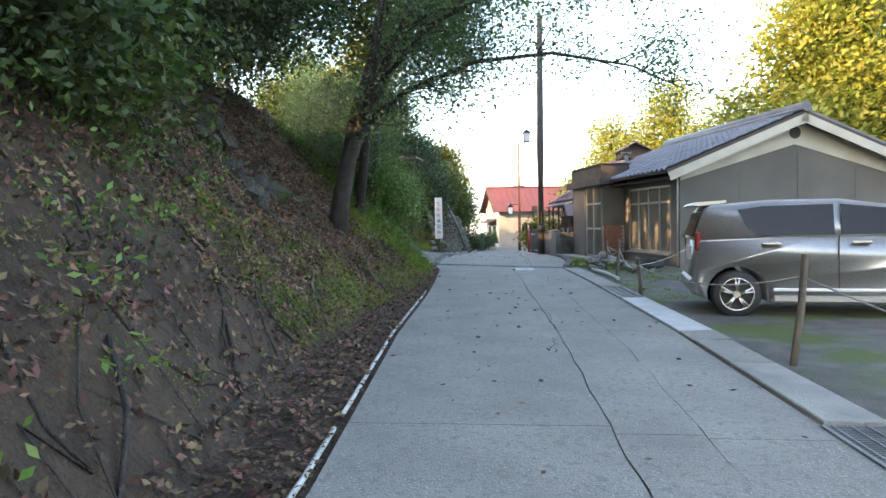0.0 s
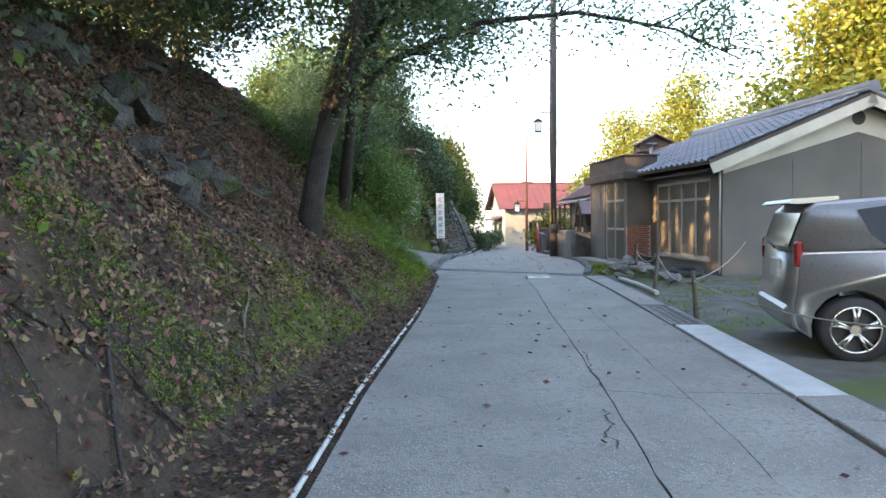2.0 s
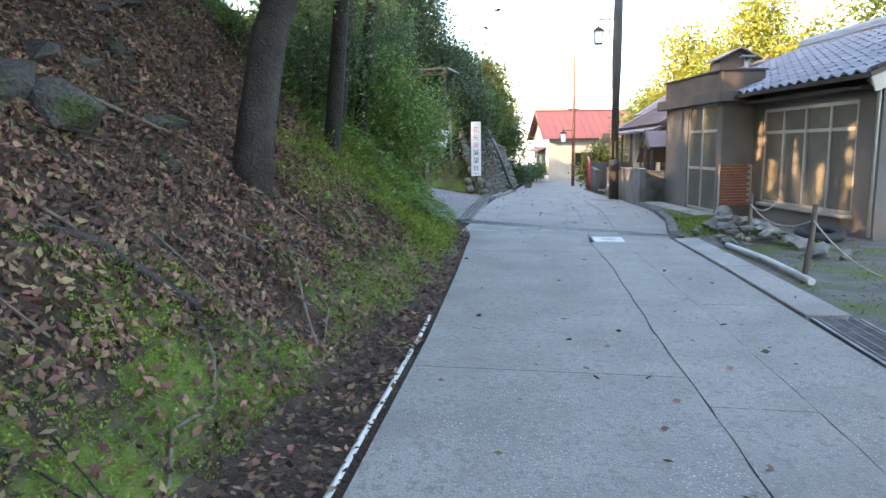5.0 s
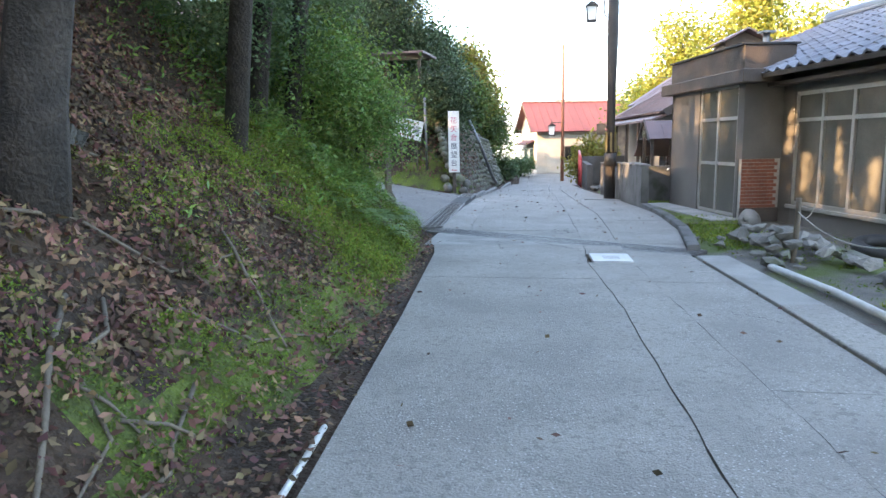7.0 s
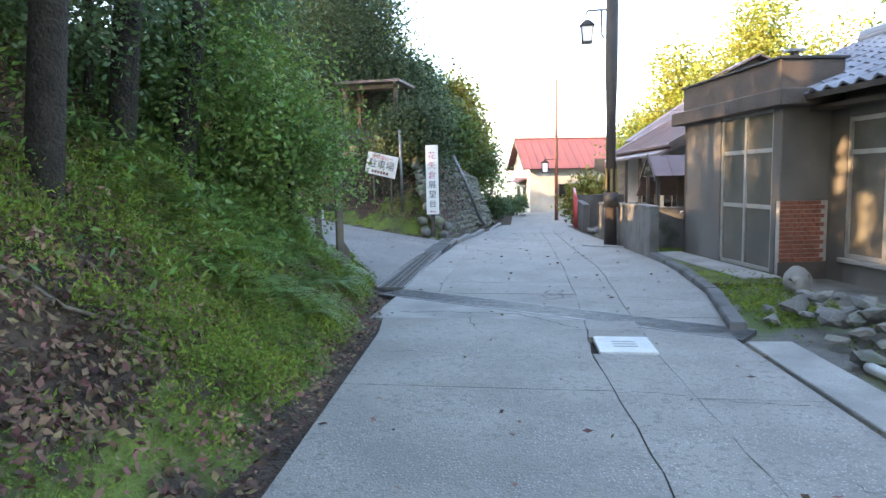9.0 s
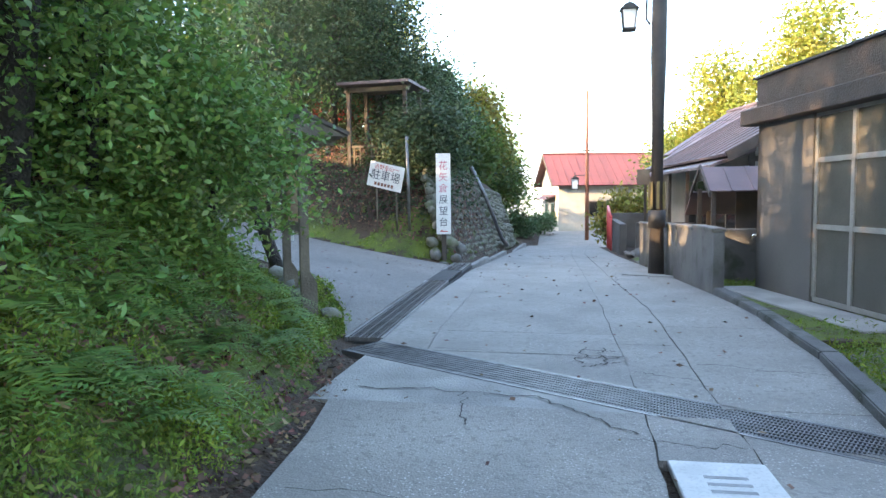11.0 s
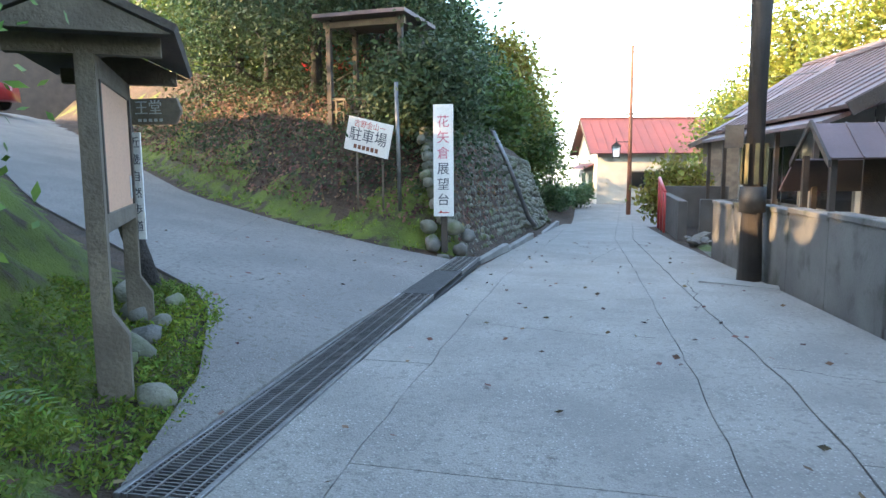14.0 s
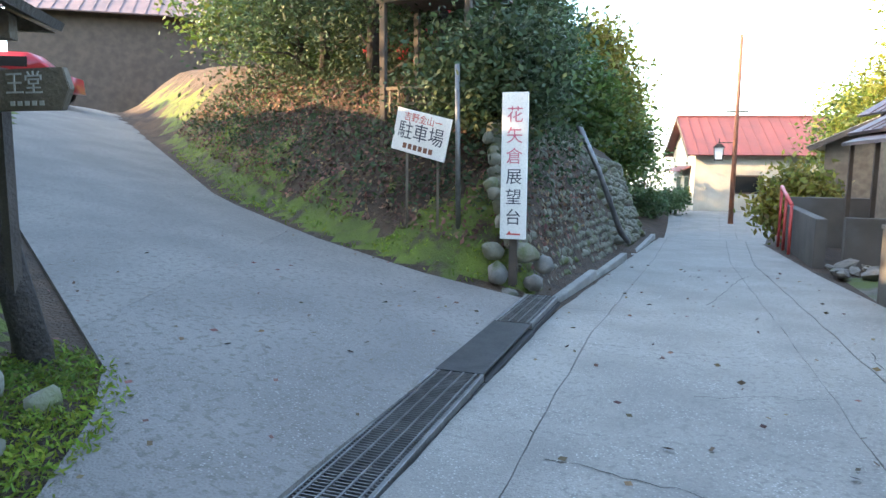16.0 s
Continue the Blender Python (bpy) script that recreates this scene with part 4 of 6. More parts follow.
ap = thing("direction_sign", "dark wooden arrow board on a leaning blackened post", "sign", pose(-3.78, 20.35, land_z(-3.78, 20.35), 0, 0, 4))
part("post", tube([(0.10, 0, -0.2), (-0.20, 0.05, 0.6), (-0.46, 0.1, 1.3)], [0.10, 0.09, 0.085], 9), BARK, ap, "blackened leaning timber post")
part("stake", box(-0.12, -0.06, -0.03, 0.03, -0.2, 1.66), DARKWOOD, ap)
part("arrow_board", prism([(-0.28, 1.42), (0.40, 1.42), (0.46, 1.53), (0.42, 1.64), (-0.28, 1.64)], -0.07, -0.03, "y", 0.004), GREYWOOD, ap)
writing("王堂", 0.13, Matrix.Translation((0.16, -0.0725, 1.555)) @ FACE, DIRTYWHITE, ap)
for k in range(5):
    part("writing_bar", box(0.06 + k * 0.05, 0.09 + k * 0.05, -0.0745, -0.071, 1.445, 1.47), DIRTYWHITE, ap)

# wooden gate frame on the mound
tz = land_z(-4.4, 27.8)
gate = thing("wooden_shelter", "weathered open timber frame with a flat roof on the mound", "shelter", pose(-4.45, 27.8, tz, 0, 0, -4))
for x in (-0.75, 0.75):
    for y in (0, 1.2):
        part("post", box(x - 0.05, x + 0.05, y - 0.05, y + 0.05, -0.5, 4.22 - tz, 0.008), DARKWOOD, gate)
part("roof", box(-0.95, 0.95, -0.3, 1.5, 4.22 - tz, 4.29 - tz), PURPLEROOF, gate, "thin faded red metal roof")
part("beam", box(-0.85, 0.85, -0.05, 0.05, 4.06 - tz, 4.18 - tz), GREYWOOD, gate)
for z in (0.1, 0.35):
    part("rail", box(-0.7, 0.7, -0.03, 0.03, z, z + 0.05), GREYWOOD, gate)
for k in range(9):
    part("picket", box(-0.64 + k * 0.16, -0.61 + k * 0.16, -0.02, 0.02, -0.1, 0.4), GREYWOOD, gate)

# ---- stones ----
rocks = []
for k in range(8):
    bm = rock(k + 1, 1.0, 0.65)
    m2 = bpy.data.meshes.new("stone")
    bm.to_mesh(m2), bm.free()
    m2.materials.append(WALLSTONE if k % 2 else STONE)
    for p in m2.polygons:
        p.use_smooth = True
    rocks.append(m2)


rubble = []
for k in range(6):
    bm = bmesh.new()
    bmesh.ops.create_icosphere(bm, subdivisions=1, radius=1)
    for v in bm.verts:
        g = noise.noise(v.co * 1.7 + Vector((k * 9.3, 2, 0)))
        v.co = Vector((v.co.x * (1 + 0.7 * g), v.co.y * (0.75 + 0.5 * g), v.co.z * (0.38 + 0.3 * g)))
    m2 = bpy.data.meshes.new("rubble")
    bm.to_mesh(m2), bm.free()
    m2.materials.append(STONE)
    rubble.append(m2)
bank_rocks = []
for m2 in rubble:
    m3 = m2.copy()
    m3.materials.clear()
    m3.materials.append(BANKROCK)
    bank_rocks.append(m3)


def put_rock(name, label, x, y, z, s, category="stone", group="", flat=1.0):
    ob = new(name, rubble[random.randrange(6)] if name == "rubble_stone" else bank_rocks[random.randrange(6)] if name == "bank_rock" else rocks[random.randrange(8)])
    ob.matrix_basis = pose(x, y, z, random.uniform(-25, 25), random.uniform(-25, 25), random.uniform(0, 360)) @ Matrix.Diagonal((s, s * random.uniform(0.7, 1), s * flat, 1))
    return tagged(ob, label, category, group)


for x, y, s in ((-2.24, 18.42, 0.13), (-2.75, 18.75, 0.12), (-2.85, 19.0, 0.15), (-2.95, 19.25, 0.13), (-3.3, 19.6, 0.17), (-3.55, 19.85, 0.2), (-3.25, 20.0, 0.1), (-3.05, 19.55, 0.1)):
    put_rock("field_stone", "rounded grey mossy stone at the notice board", x, y, land_z(x, y) + s * 0.3, s, group="stones by the notice board")
for x, y, z, s in ((-2.5, 25.5, 0.25, 0.22), (-2.2, 25.6, 0.5, 0.2), (-2.05, 25.5, 0.15, 0.17), (-2.3, 25.3, 0.02, 0.14), (-1.98, 25.75, 0.35, 0.17), (-2.6, 25.6, 0.5, 0.18), (-2.1, 25.35, -0.02, 0.1)):
    put_rock("boulder", "rough grey boulder at the foot of the mound", x, y, z - 0.08, s, group="boulders under the sign")
for k in range(60):
    x, y = 3.25 + random.gauss(0, 0.32), 14.75 + random.gauss(0, 0.75)
    x -= (y - 14.75) * 0.15
    s = random.uniform(0.07, 0.20)
    put_rock("rubble_stone", "broken grey stone in the rubble heap", x, y, s * 0.35 + max(0, 0.24 - abs(x - 3.3) * 0.45), s, group="rubble heap", flat=1.0)
for x, y, s in ((3.4, 16.4, 0.12), (4.3, 13.5, 0.08)):
    put_rock("rubble_stone", "loose stone on the mossy yard", x, y, s * 0.4, s)
ty = tagged(part("old_tyre", tube([(0.28 * math.cos(a), 0.28 * math.sin(a), 0) for a in np.linspace(0, 2 * math.pi, 25)], 0.08, 8, caps=False), BLACK), "black rubber tyre lying by the house wall", "tyre")
ty.matrix_basis = pose(4.35, 14.9, 0.12, 10, 0, 0)
pot = tagged(part("round_stone_pot", tube([(0, 0, 0), (0, 0, 0.05), (0, 0, 0.16), (0, 0, 0.17), (0, 0, 0.06)], [0.12, 0.15, 0.17, 0.13, 0.11], 14), PATCH), "round grey stone planter tipped over on the grass", "planter")
pot.matrix_basis = pose(3.45, 17.4, 0.12, 60, 0, 20)
tagged(part("white_pipe", tube([(2.78, 13.9, 0.06), (2.95, 12.6, 0.06), (3.0, 11.2, 0.06)], 0.04, 9), DIRTYWHITE), "dirty white plastic pipe lying beside the gutter", "pipe")

# posts and rope of the car park
POSTS = [(3.27, 3.2, 0.95, 6), (3.0, 8.7, 0.62, -4), (3.0, 11.45, 0.85, 5), (3.2, 14.5, 0.75, 2)]
tops = []
for x, y, h, lean in POSTS:
    p = thing("rope_post", "thin weathered wooden stake of the rope fence", "post", pose(x, y, 0, 0, lean, 0), "rope posts")
    part("stake", tube([(0, 0, -0.2), (0.01, 0, h * 0.5), (0, 0, h)], [0.035, 0.032, 0.03], 7), GREYWOOD, p)
    tops.append(pose(x, y, 0, 0, lean, 0) @ Vector((0, 0, h * 0.8)))
ends = [Vector((3.6, -3, 0.6))] + tops + [HM @ Vector((-0.05, 2.6, 0.5))]
for a, b in zip(ends, ends[1:]):
    pts = [a.lerp(b, k / 10) - Vector((0, 0, 0.7 * (k / 10) * (1 - k / 10))) for k in range(11)]
    tagged(part("rope", tube(pts, 0.007, 5), ROPE), "thin pale sagging rope between stakes", "rope", "rope fence")
pts = [tops[1].lerp(HM @ Vector((0.5, -0.05, 0.75)), k / 10) - Vector((0, 0, 0.5 * (k / 10) * (1 - k / 10))) for k in range(11)]
tagged(part("rope", tube(pts, 0.007, 5), ROPE), "thin pale rope tied to the house", "rope", "rope fence")

# ---- the silver car ----
car = thing("car", "silver compact hatchback parked on gravel, tinted rear windows", "car", pose(3.75, 6.20, -0.02, 0, 0, -9))


def arch(cx, r, z0):
    return [(cx + r * math.cos(a), 0.30 + r * math.sin(a)) for a in np.linspace(math.pi + 0.25, -0.25, 11)]


def shell(outline, y0, y1, inset, z_in, bevel=0.03):
    bm = prism(outline, y0, y1, "y")
    for v in bm.verts:
        k = max(0.0, v.co.z - z_in) * inset
        v.co.y += k if v.co.y < (y0 + y1) / 2 else -k
    bmesh.ops.bevel(bm, geom=[e for e in bm.edges if abs(e.verts[0].co.y - e.verts[1].co.y) < 0.05], offset=bevel, segments=3, affect="EDGES")
    for f in bm.faces:
        f.smooth = True
    return bm


LOWER = [(-0.49, 0.30), (-0.53, 0.52), (-0.50, 0.62), (-0.48, 1.0), (0.9, 1.04), (2.55, 1.0), (3.15, 0.88), (3.28, 0.6), (3.24, 0.26), (2.92, 0.24)] + [(2.5 - p[0] + 0.0, p[1]) for p in arch(0, 0.36, 0)] + [(2.1, 0.22), (0.42, 0.22)] + [(-p[0], p[1]) for p in arch(0, 0.36, 0)]
body = part("body", shell(LOWER, -0.06, 1.58, 0.03, 0.6), SILVER, car, "silver painted lower body")
part("cabin", shell([(-0.50, 1.0), (-0.38, 1.38), (-0.30, 1.45), (0.4, 1.50), (1.2, 1.495), (1.75, 1.41), (2.6, 1.0)], -0.035, 1.555, 0.22, 1.0), SILVER, car, "silver roof and pillars")


def side_glass(outline):
    bm = prism(outline, -0.048, -0.02, "y")
    for v in bm.verts:
        v.co.y += max(0.0, v.co.z - 1.0) * 0.22
    return bm


part("side_window", side_glass([(0.26, 1.05), (0.13, 1.15), (0.02, 1.38), (0.3, 1.42), (1.12, 1.43), (1.12, 1.05)]), DARKGLASS, car, "dark tinted rear side window")
part("side_window", side_glass([(1.2, 1.05), (1.2, 1.43), (1.7, 1.37), (2.4, 1.05)]), DARKGLASS, car)
part("rear_window", prism([(-0.52, 1.04), (-0.41, 1.36), (-0.39, 1.36), (-0.50, 1.04)], 0.16, 1.36, "y"), DARKGLASS, car)
part("spoiler", prism([(-0.54, 1.45), (-0.48, 1.49), (-0.1, 1.51), (-0.1, 1.475), (-0.42, 1.44)], 0.12, 1.4, "y", 0.008), SILVER, car)
for y in (-0.045, 1.49):
    part("tail_light", box(-0.50, -0.43, y, y + 0.07, 0.86, 1.10, 0.02), TAILLIGHT, car, "red tail light")
part("door_handle", box(0.28, 0.52, -0.085, -0.05, 0.93, 0.965, 0.01), CHROME, car)
part("door_handle", box(1.3, 1.52, -0.085, -0.05, 0.94, 0.975, 0.01), CHROME, car)
part("sill", box(0.42, 2.08, -0.075, 0.0, 0.20, 0.30, 0.02), SILVER, car)
part("side_strip", box(0.42, 2.08, -0.08, -0.05, 0.345, 0.385, 0.01), WHITE, car, "pale side strip")
part("door_seam", box(1.155, 1.163, -0.068, -0.05, 0.32, 1.04), BLACK, car)
part("bumper", box(-0.56, -0.40, 0.06, 1.46, 0.27, 0.52, 0.06), SILVER, car)
part("number_plate", box(-0.525, -0.49, 0.6, 0.95, 0.72, 0.9), WHITE, car)
part("wiper", tube([(-0.6, 0.3, 1.03), (-0.62, 0.3, 1.05), (-0.6, 0.7, 1.1)], 0.012, 5), BLACK, car)
wheel_parts = {}
for wx in (0.0, 2.5):
    for wy, sgn in ((0.0, -1), (1.42, 1)):
        ring = [(wx + 0.215 * math.cos(a), wy + 0.1, 0.30 + 0.215 * math.sin(a)) for a in np.linspace(0, 2 * math.pi, 29)]
        bm = bmesh.new()
        prof = [(-0.1, 0.20), (-0.1, 0.275), (-0.07, 0.30), (0.07, 0.30), (0.1, 0.275), (0.1, 0.20)]
        rings = [[bm.verts.new((wx + r * math.cos(a), wy + 0.05 + o, 0.30 + r * math.sin(a))) for o, r in prof] for a in np.linspace(0, 2 * math.pi, 29)[:-1]]
        for a_, b_ in zip(rings, rings[1:] + rings[:1]):
            for k in range(5):
                bm.faces.new((a_[k], a_[k + 1], b_[k + 1], b_[k])).smooth = True
        wheel = part("wheel", bm, BLACK, car)
        bm = tube([(wx, wy + 0.02, 0.30), (wx, wy + 0.06, 0.30)], 0.20, 24)
        part("brake_disc", bm, DARKSTEEL, wheel)
        bm = tube([(wx, wy + 0.05 + sgn * 0.085, 0.30), (wx, wy + 0.05 + sgn * 0.10, 0.30)], 0.05, 12)
        for k in range(5):
            for off in (-0.13, 0.13):
                a = 2 * math.pi * k / 5 + 0.3
                p0 = (wx + 0.04 * math.cos(a), wy + 0.05 + sgn * 0.095, 0.30 + 0.04 * math.sin(a))
                p1 = (wx + 0.205 * math.cos(a + off), wy + 0.05 + sgn * 0.085, 0.30 + 0.205 * math.sin(a + off))
                tube([p0, p1], [0.016, 0.02], 6, bm)
        tube([(wx + 0.205 * math.cos(a), wy + 0.05 + sgn * 0.09, 0.30 + 0.205 * math.sin(a)) for a in np.linspace(0, 2 * math.pi, 29)], 0.014, 6, bm, caps=False)
        part("alloy_rim", bm, CHROME, wheel, "five twin-spoke alloy rim")

# ---- houses behind ----


def gable_house(name, label, m, w, l, eave, ridge, wall_m, roof_m, over=0.45, base=-0.5, windows=(), gable_windows=()):
    """Ridge along local y; w across, l along."""
    h = thing(name, label, "house", m)
    part("wall", prism([(0, base), (w, base), (w, eave), (w / 2, ridge), (0, eave)], 0, 0.14, "y"), wall_m, h)
    part("wall", prism([(0, base), (w, base), (w, eave), (w / 2, ridge), (0, eave)], l - 0.14, l, "y"), wall_m, h)
    part("wall", box(0, 0.14, 0.14, l - 0.14, base, eave), wall_m, h)
    part("wall", box(w - 0.14, w, 0.14, l - 0.14, base, eave), wall_m, h)
    an = math.atan2(ridge - eave, w / 2)
    ln = (w / 2 + over) / math.cos(an)
    for s in (-1, 1):
        rot = Matrix.Translation((w / 2, 0, ridge + 0.09)) @ Matrix.Rotation(an * s, 4, "Y")
        bm = box(0 if s > 0 else -ln, ln if s > 0 else 0, -over, l + over, -0.07, 0.0)
        bm.transform(rot)
        rf = part("roof", bm, roof_m, h)
        for k in range(int((l + 2 * over) / 0.6)):
            bm = box(0.02 if s > 0 else -ln, ln if s > 0 else -0.02, -over + k * 0.6, -over + k * 0.6 + 0.03, 0.001, 0.03)
            bm.transform(rot)
            part("seam", bm, roof_m, rf)
        bm = box(0 if s > 0 else -ln, ln if s > 0 else 0, -over - 0.03, -over, -0.2, 0.01)
        bm.transform(rot)
        part("barge_board", bm, DARKWOOD, h)
    part("ridge_cap", box(w / 2 - 0.12, w / 2 + 0.12, -over, l + over, ridge + 0.05, ridge + 0.16, 0.02), roof_m, h)
    for y, z, ww, hh in windows:
        wi = part("window", box(-0.03, 0.01, y, y + ww, z, z + hh), ALU, h)
        n = max(1, int(ww / 0.7))
        for k in range(n):
            part("pane", box(-0.04, -0.028, y + 0.04 + k * ww / n, y + (k + 1) * ww / n - 0.04, z + 0.05, z + hh - 0.05), DARKGLASS, wi)
    for x, z, ww, hh in gable_windows:
        wi = part("window", box(x, x + ww, -0.03, 0.01, z, z + hh), ALU, h)
        n = max(1, int(ww / 0.7))
        for k in range(n):
            part("pane", box(x + 0.04 + k * ww / n, x + (k + 1) * ww / n - 0.04, -0.04, -0.028, z + 0.05, z + hh - 0.05), DARKGLASS, wi)
    return h


h2 = gable_house("house", "old timber house with faded dark metal roof behind the wall", pose(4.2, 27.2, -0.2, 0, 0, 5), 5.2, 7.5, 2.75, 4.2, CREAM, PURPLEROOF, 0.7, windows=((0.5, 0.7, 1.8, 1.3), (3.0, 0.7, 2.0, 1.3)))
part("skirt_roof", prism([(-0.95, 2.15), (0.0, 2.5), (0.0, 2.58), (-0.95, 2.22)], -0.5, 7.6, "y"), PURPLEROOF, h2, "lower tin skirt roof")
for y in (0.0, 1.9, 3.8, 5.7, 7.3):
    part("veranda_post", box(-0.85, -0.77, y, y + 0.08, -0.4, 2.2), DARKWOOD, h2)
for x in (0.02, 1.7, 3.4, 5.0):
    part("timber", box(x, x + 0.12, -0.03, 0.0, -0.4, 2.75), DARKWOOD, h2)
for z in (0.9, 2.3):
    part("timber", box(0, 5.2, -0.035, 0.0, z, z + 0.12), DARKWOOD, h2)
part("roof_vent", prism([(2.0, 4.35), (3.2, 4.35), (3.2, 4.7), (2.6, 5.0), (2.0, 4.7)], 2.5, 3.7, "y"), DARKWOOD, h2, "small smoke vent turret")
for s in (-1, 1):
    bm = box(0 if s > 0 else -0.85, 0.85 if s > 0 else 0, 2.2, 4.0, 0, 0.05)
    bm.transform(Matrix.Translation((2.6, 0, 5.05)) @ Matrix.Rotation(radians(27) * s, 4, "Y"))
    part("vent_roof", bm, PURPLEROOF, h2)
lean = thing("lean_to", "small lean-to with a rusty pinkish metal roof", "shed", pose(3.05, 25.3, -0.25, 0, 0, 5))
for s, (x0, x1, z0, z1) in enumerate(((0.0, 1.7, 0, 0),)):
    bm = box(0, 1.7, 0, 0.8, 0, 0.03)
    bm.transform(Matrix.Translation((0, 0, 1.68)) @ Matrix.Rotation(radians(38), 4, "X"))
    rf = part("roof", bm, PURPLEROOF, lean, "rusty pinkish metal roof")
    for k in range(5):
        bm = box(0.0 + k * 0.42, 0.025 + k * 0.42, 0, 0.8, 0.031, 0.05)
        bm.transform(Matrix.Translation((0, 0, 1.68)) @ Matrix.Rotation(radians(38), 4, "X"))
        part("seam", bm, PURPLEROOF, rf)
bm = box(0, 1.7, -0.8, 0, 0, 0.03)
bm.transform(Matrix.Translation((0, 1.26, 1.68)) @ Matrix.Translation((0, 0, 0)) @ Matrix.Rotation(radians(-38), 4, "X") @ Matrix.Translation((0, 0.8, 0)))
part("roof", bm, PURPLEROOF, lean)
for x in (0.08, 1.55):
    for y in (0.1, 1.1):
        part("post", box(x, x + 0.08, y, y + 0.08, -0.1, 1.75), DARKWOOD, lean)
part("back_board", box(0.7, 1.65, 0.6, 0.64, -0.1, 1.7), DARKWOOD, lean)
part("barge_board", prism([(-0.1, 1.58), (0.63, 2.15), (1.36, 1.58), (1.36, 1.68), (0.63, 2.25), (-0.1, 1.68)], -0.04, 0.0, "x"), DARKWOOD, lean)
tap = thing("standpipe", "thin grey garden standpipe with tap", "tap", pose(3.05, 21.5, 0.0))
part("pipe", tube([(0, 0, -0.1), (0, 0, 0.85)], 0.022, 8), STEEL, tap)
part("spout", tube([(0, 0, 0.8), (-0.12, -0.02, 0.8), (-0.14, -0.02, 0.74)], 0.016, 6), CHROME, tap)

h3 = gable_house("house", "white plastered house with a red metal roof", pose(-2.1, 66.0, -1.0, 0, 0, -76), 6.0, 10.5, 3.45, 5.5, CREAM, REDROOF, 0.55, base=-1.0, windows=())
for x, z, ww, hh in ((1.4, 0.9, 1.2, 1.0), (3.6, 0.9, 1.2, 1.0)):
    wi = part("window", box(x, x + ww, -0.03, 0.01, z, z + hh), ALU, h3)
    part("pane", box(x + 0.05, x + ww - 0.05, -0.045, -0.028, z + 0.06, z + hh - 0.06), DARKGLASS, wi)
part("awning", prism([(-0.7, 2.15), (0.0, 2.45), (0.0, 2.52), (-0.7, 2.22)], 0.8, 5.2, "x"), REDROOF, h3)
for y in (2.2, 5.4):
    wi = part("window", box(5.99, 6.03, y, y + 1.6, 0.9, 2.0), DARKWOOD, h3)
    part("pane", box(6.028, 6.045, y + 0.08, y + 1.52, 0.98, 1.92), DARKGLASS, wi)
gable_house("house", "small cottage with a pale tin roof among trees", pose(4.4, 49, -1.2, 0, 0, -14), 4.2, 5.5, 3.7, 4.7, GREYWOOD, CREAM, 0.6, windows=((1, 1, 1.5, 1),))
gable_house("house", "grey-roofed wooden house on the slope behind", pose(6.2, 37, -0.2, 0, 0, 12), 5, 6, 3.6, 5.2, GREYWOOD, PURPLEROOF, 0.5)
gable_house("house", "long dark-roofed house above the side lane", pose(-36, 47, 6.2, 0, 0, -55), 7, 16, 2.9, 5.0, DARKWOOD, PURPLEROOF, 0.8, base=-2.5)

# low walls, rail and steps beyond the pole
low_wall = thing("garden_wall", "low grey rendered garden wall beside the sloping road", "wall", kind="structure")
part("panel", box(1.75, 1.95, 31.5, 36.5, -0.9, 0.55, 0.01), PLASTER, low_wall)
part("panel", box(1.75, 3.6, 36.4, 36.6, -0.9, 0.75, 0.01), PLASTER, low_wall)
part("panel", box(2.2, 4.5, 31.3, 31.5, -0.9, 0.6, 0.01), PLASTER, low_wall)
rail = thing("hand_rail", "red painted metal stair rail", "rail", pose(1.65, 34.2, -0.45))
part("bar", tube([(0, 0, 1.1), (0, 2.2, 1.45)], 0.045, 8), REDPAINT, rail)
for y in (0, 1.1, 2.2):
    part("post", tube([(0, y, -0.2), (0, y, 1.1 + y * 0.16)], 0.035, 8), REDPAINT, rail)
for k in range(14):
    x, y = 1.9 + random.uniform(0, 0.8), 29.5 + random.uniform(0, 2)
    put_rock("rubble_stone", "broken grey stone at the garden wall", x, y, land_z(x, y) + 0.08, random.uniform(0.12, 0.25), group="rubble by the garden wall")

# ditch wall and stone retaining wall of the mound
dk = thing("ditch_kerb", "mossy concrete edge of the roadside ditch", "kerb", kind="structure")
for a, b in zip(WALLFOOT[:3], WALLFOOT[1:4]):
    z = top(0, b[1], 0)
    part("kerb_stone", prism([(a[0] + 0.28, a[1]), (a[0] + 0.40, a[1]), (b[0] + 0.40, b[1] - 0.02), (b[0] + 0.28, b[1] - 0.02)], z - 0.3, z + 0.12, "z", 0.01), PATCH, dk)
retaining = thing("retaining_wall", "battered dry stone retaining wall of mossy cobbles", "wall", kind="structure")
count, row, far_stones = 0, 0, []
while row < 15:
    z = 0.06 + row * 0.15
    y = 25.75 + (row % 2) * 0.12
    while y < 32.4:
        zz = top(0, y, 0) + z
        x = float(np.interp(y, [p[1] for p in WALLFOOT[:4]], [p[0] for p in WALLFOOT[:4]])) - z * 0.39
        if z < 0.9 + (y - 25.2) * 0.9:
            mm = pose(x - 0.03 + random.uniform(-0.03, 0.02), y, zz + random.uniform(-0.03, 0.03), random.uniform(-45, 45), 20, random.uniform(-20, 20)) @ Matrix.Diagonal((0.09, random.uniform(0.07, 0.13), random.uniform(0.11, 0.17), 1))
            stone = rocks[(row * 3 + count) % 4 * 2 + 1]
            if count % 2 == 0 and count < 600 and y < 31:
                shared("stone", stone, mm, retaining)
            else:
                far_stones.append((stone, mm))
            count += 1
        y += random.uniform(0.14, 0.24)
    row += 1
vs, fs = [], []
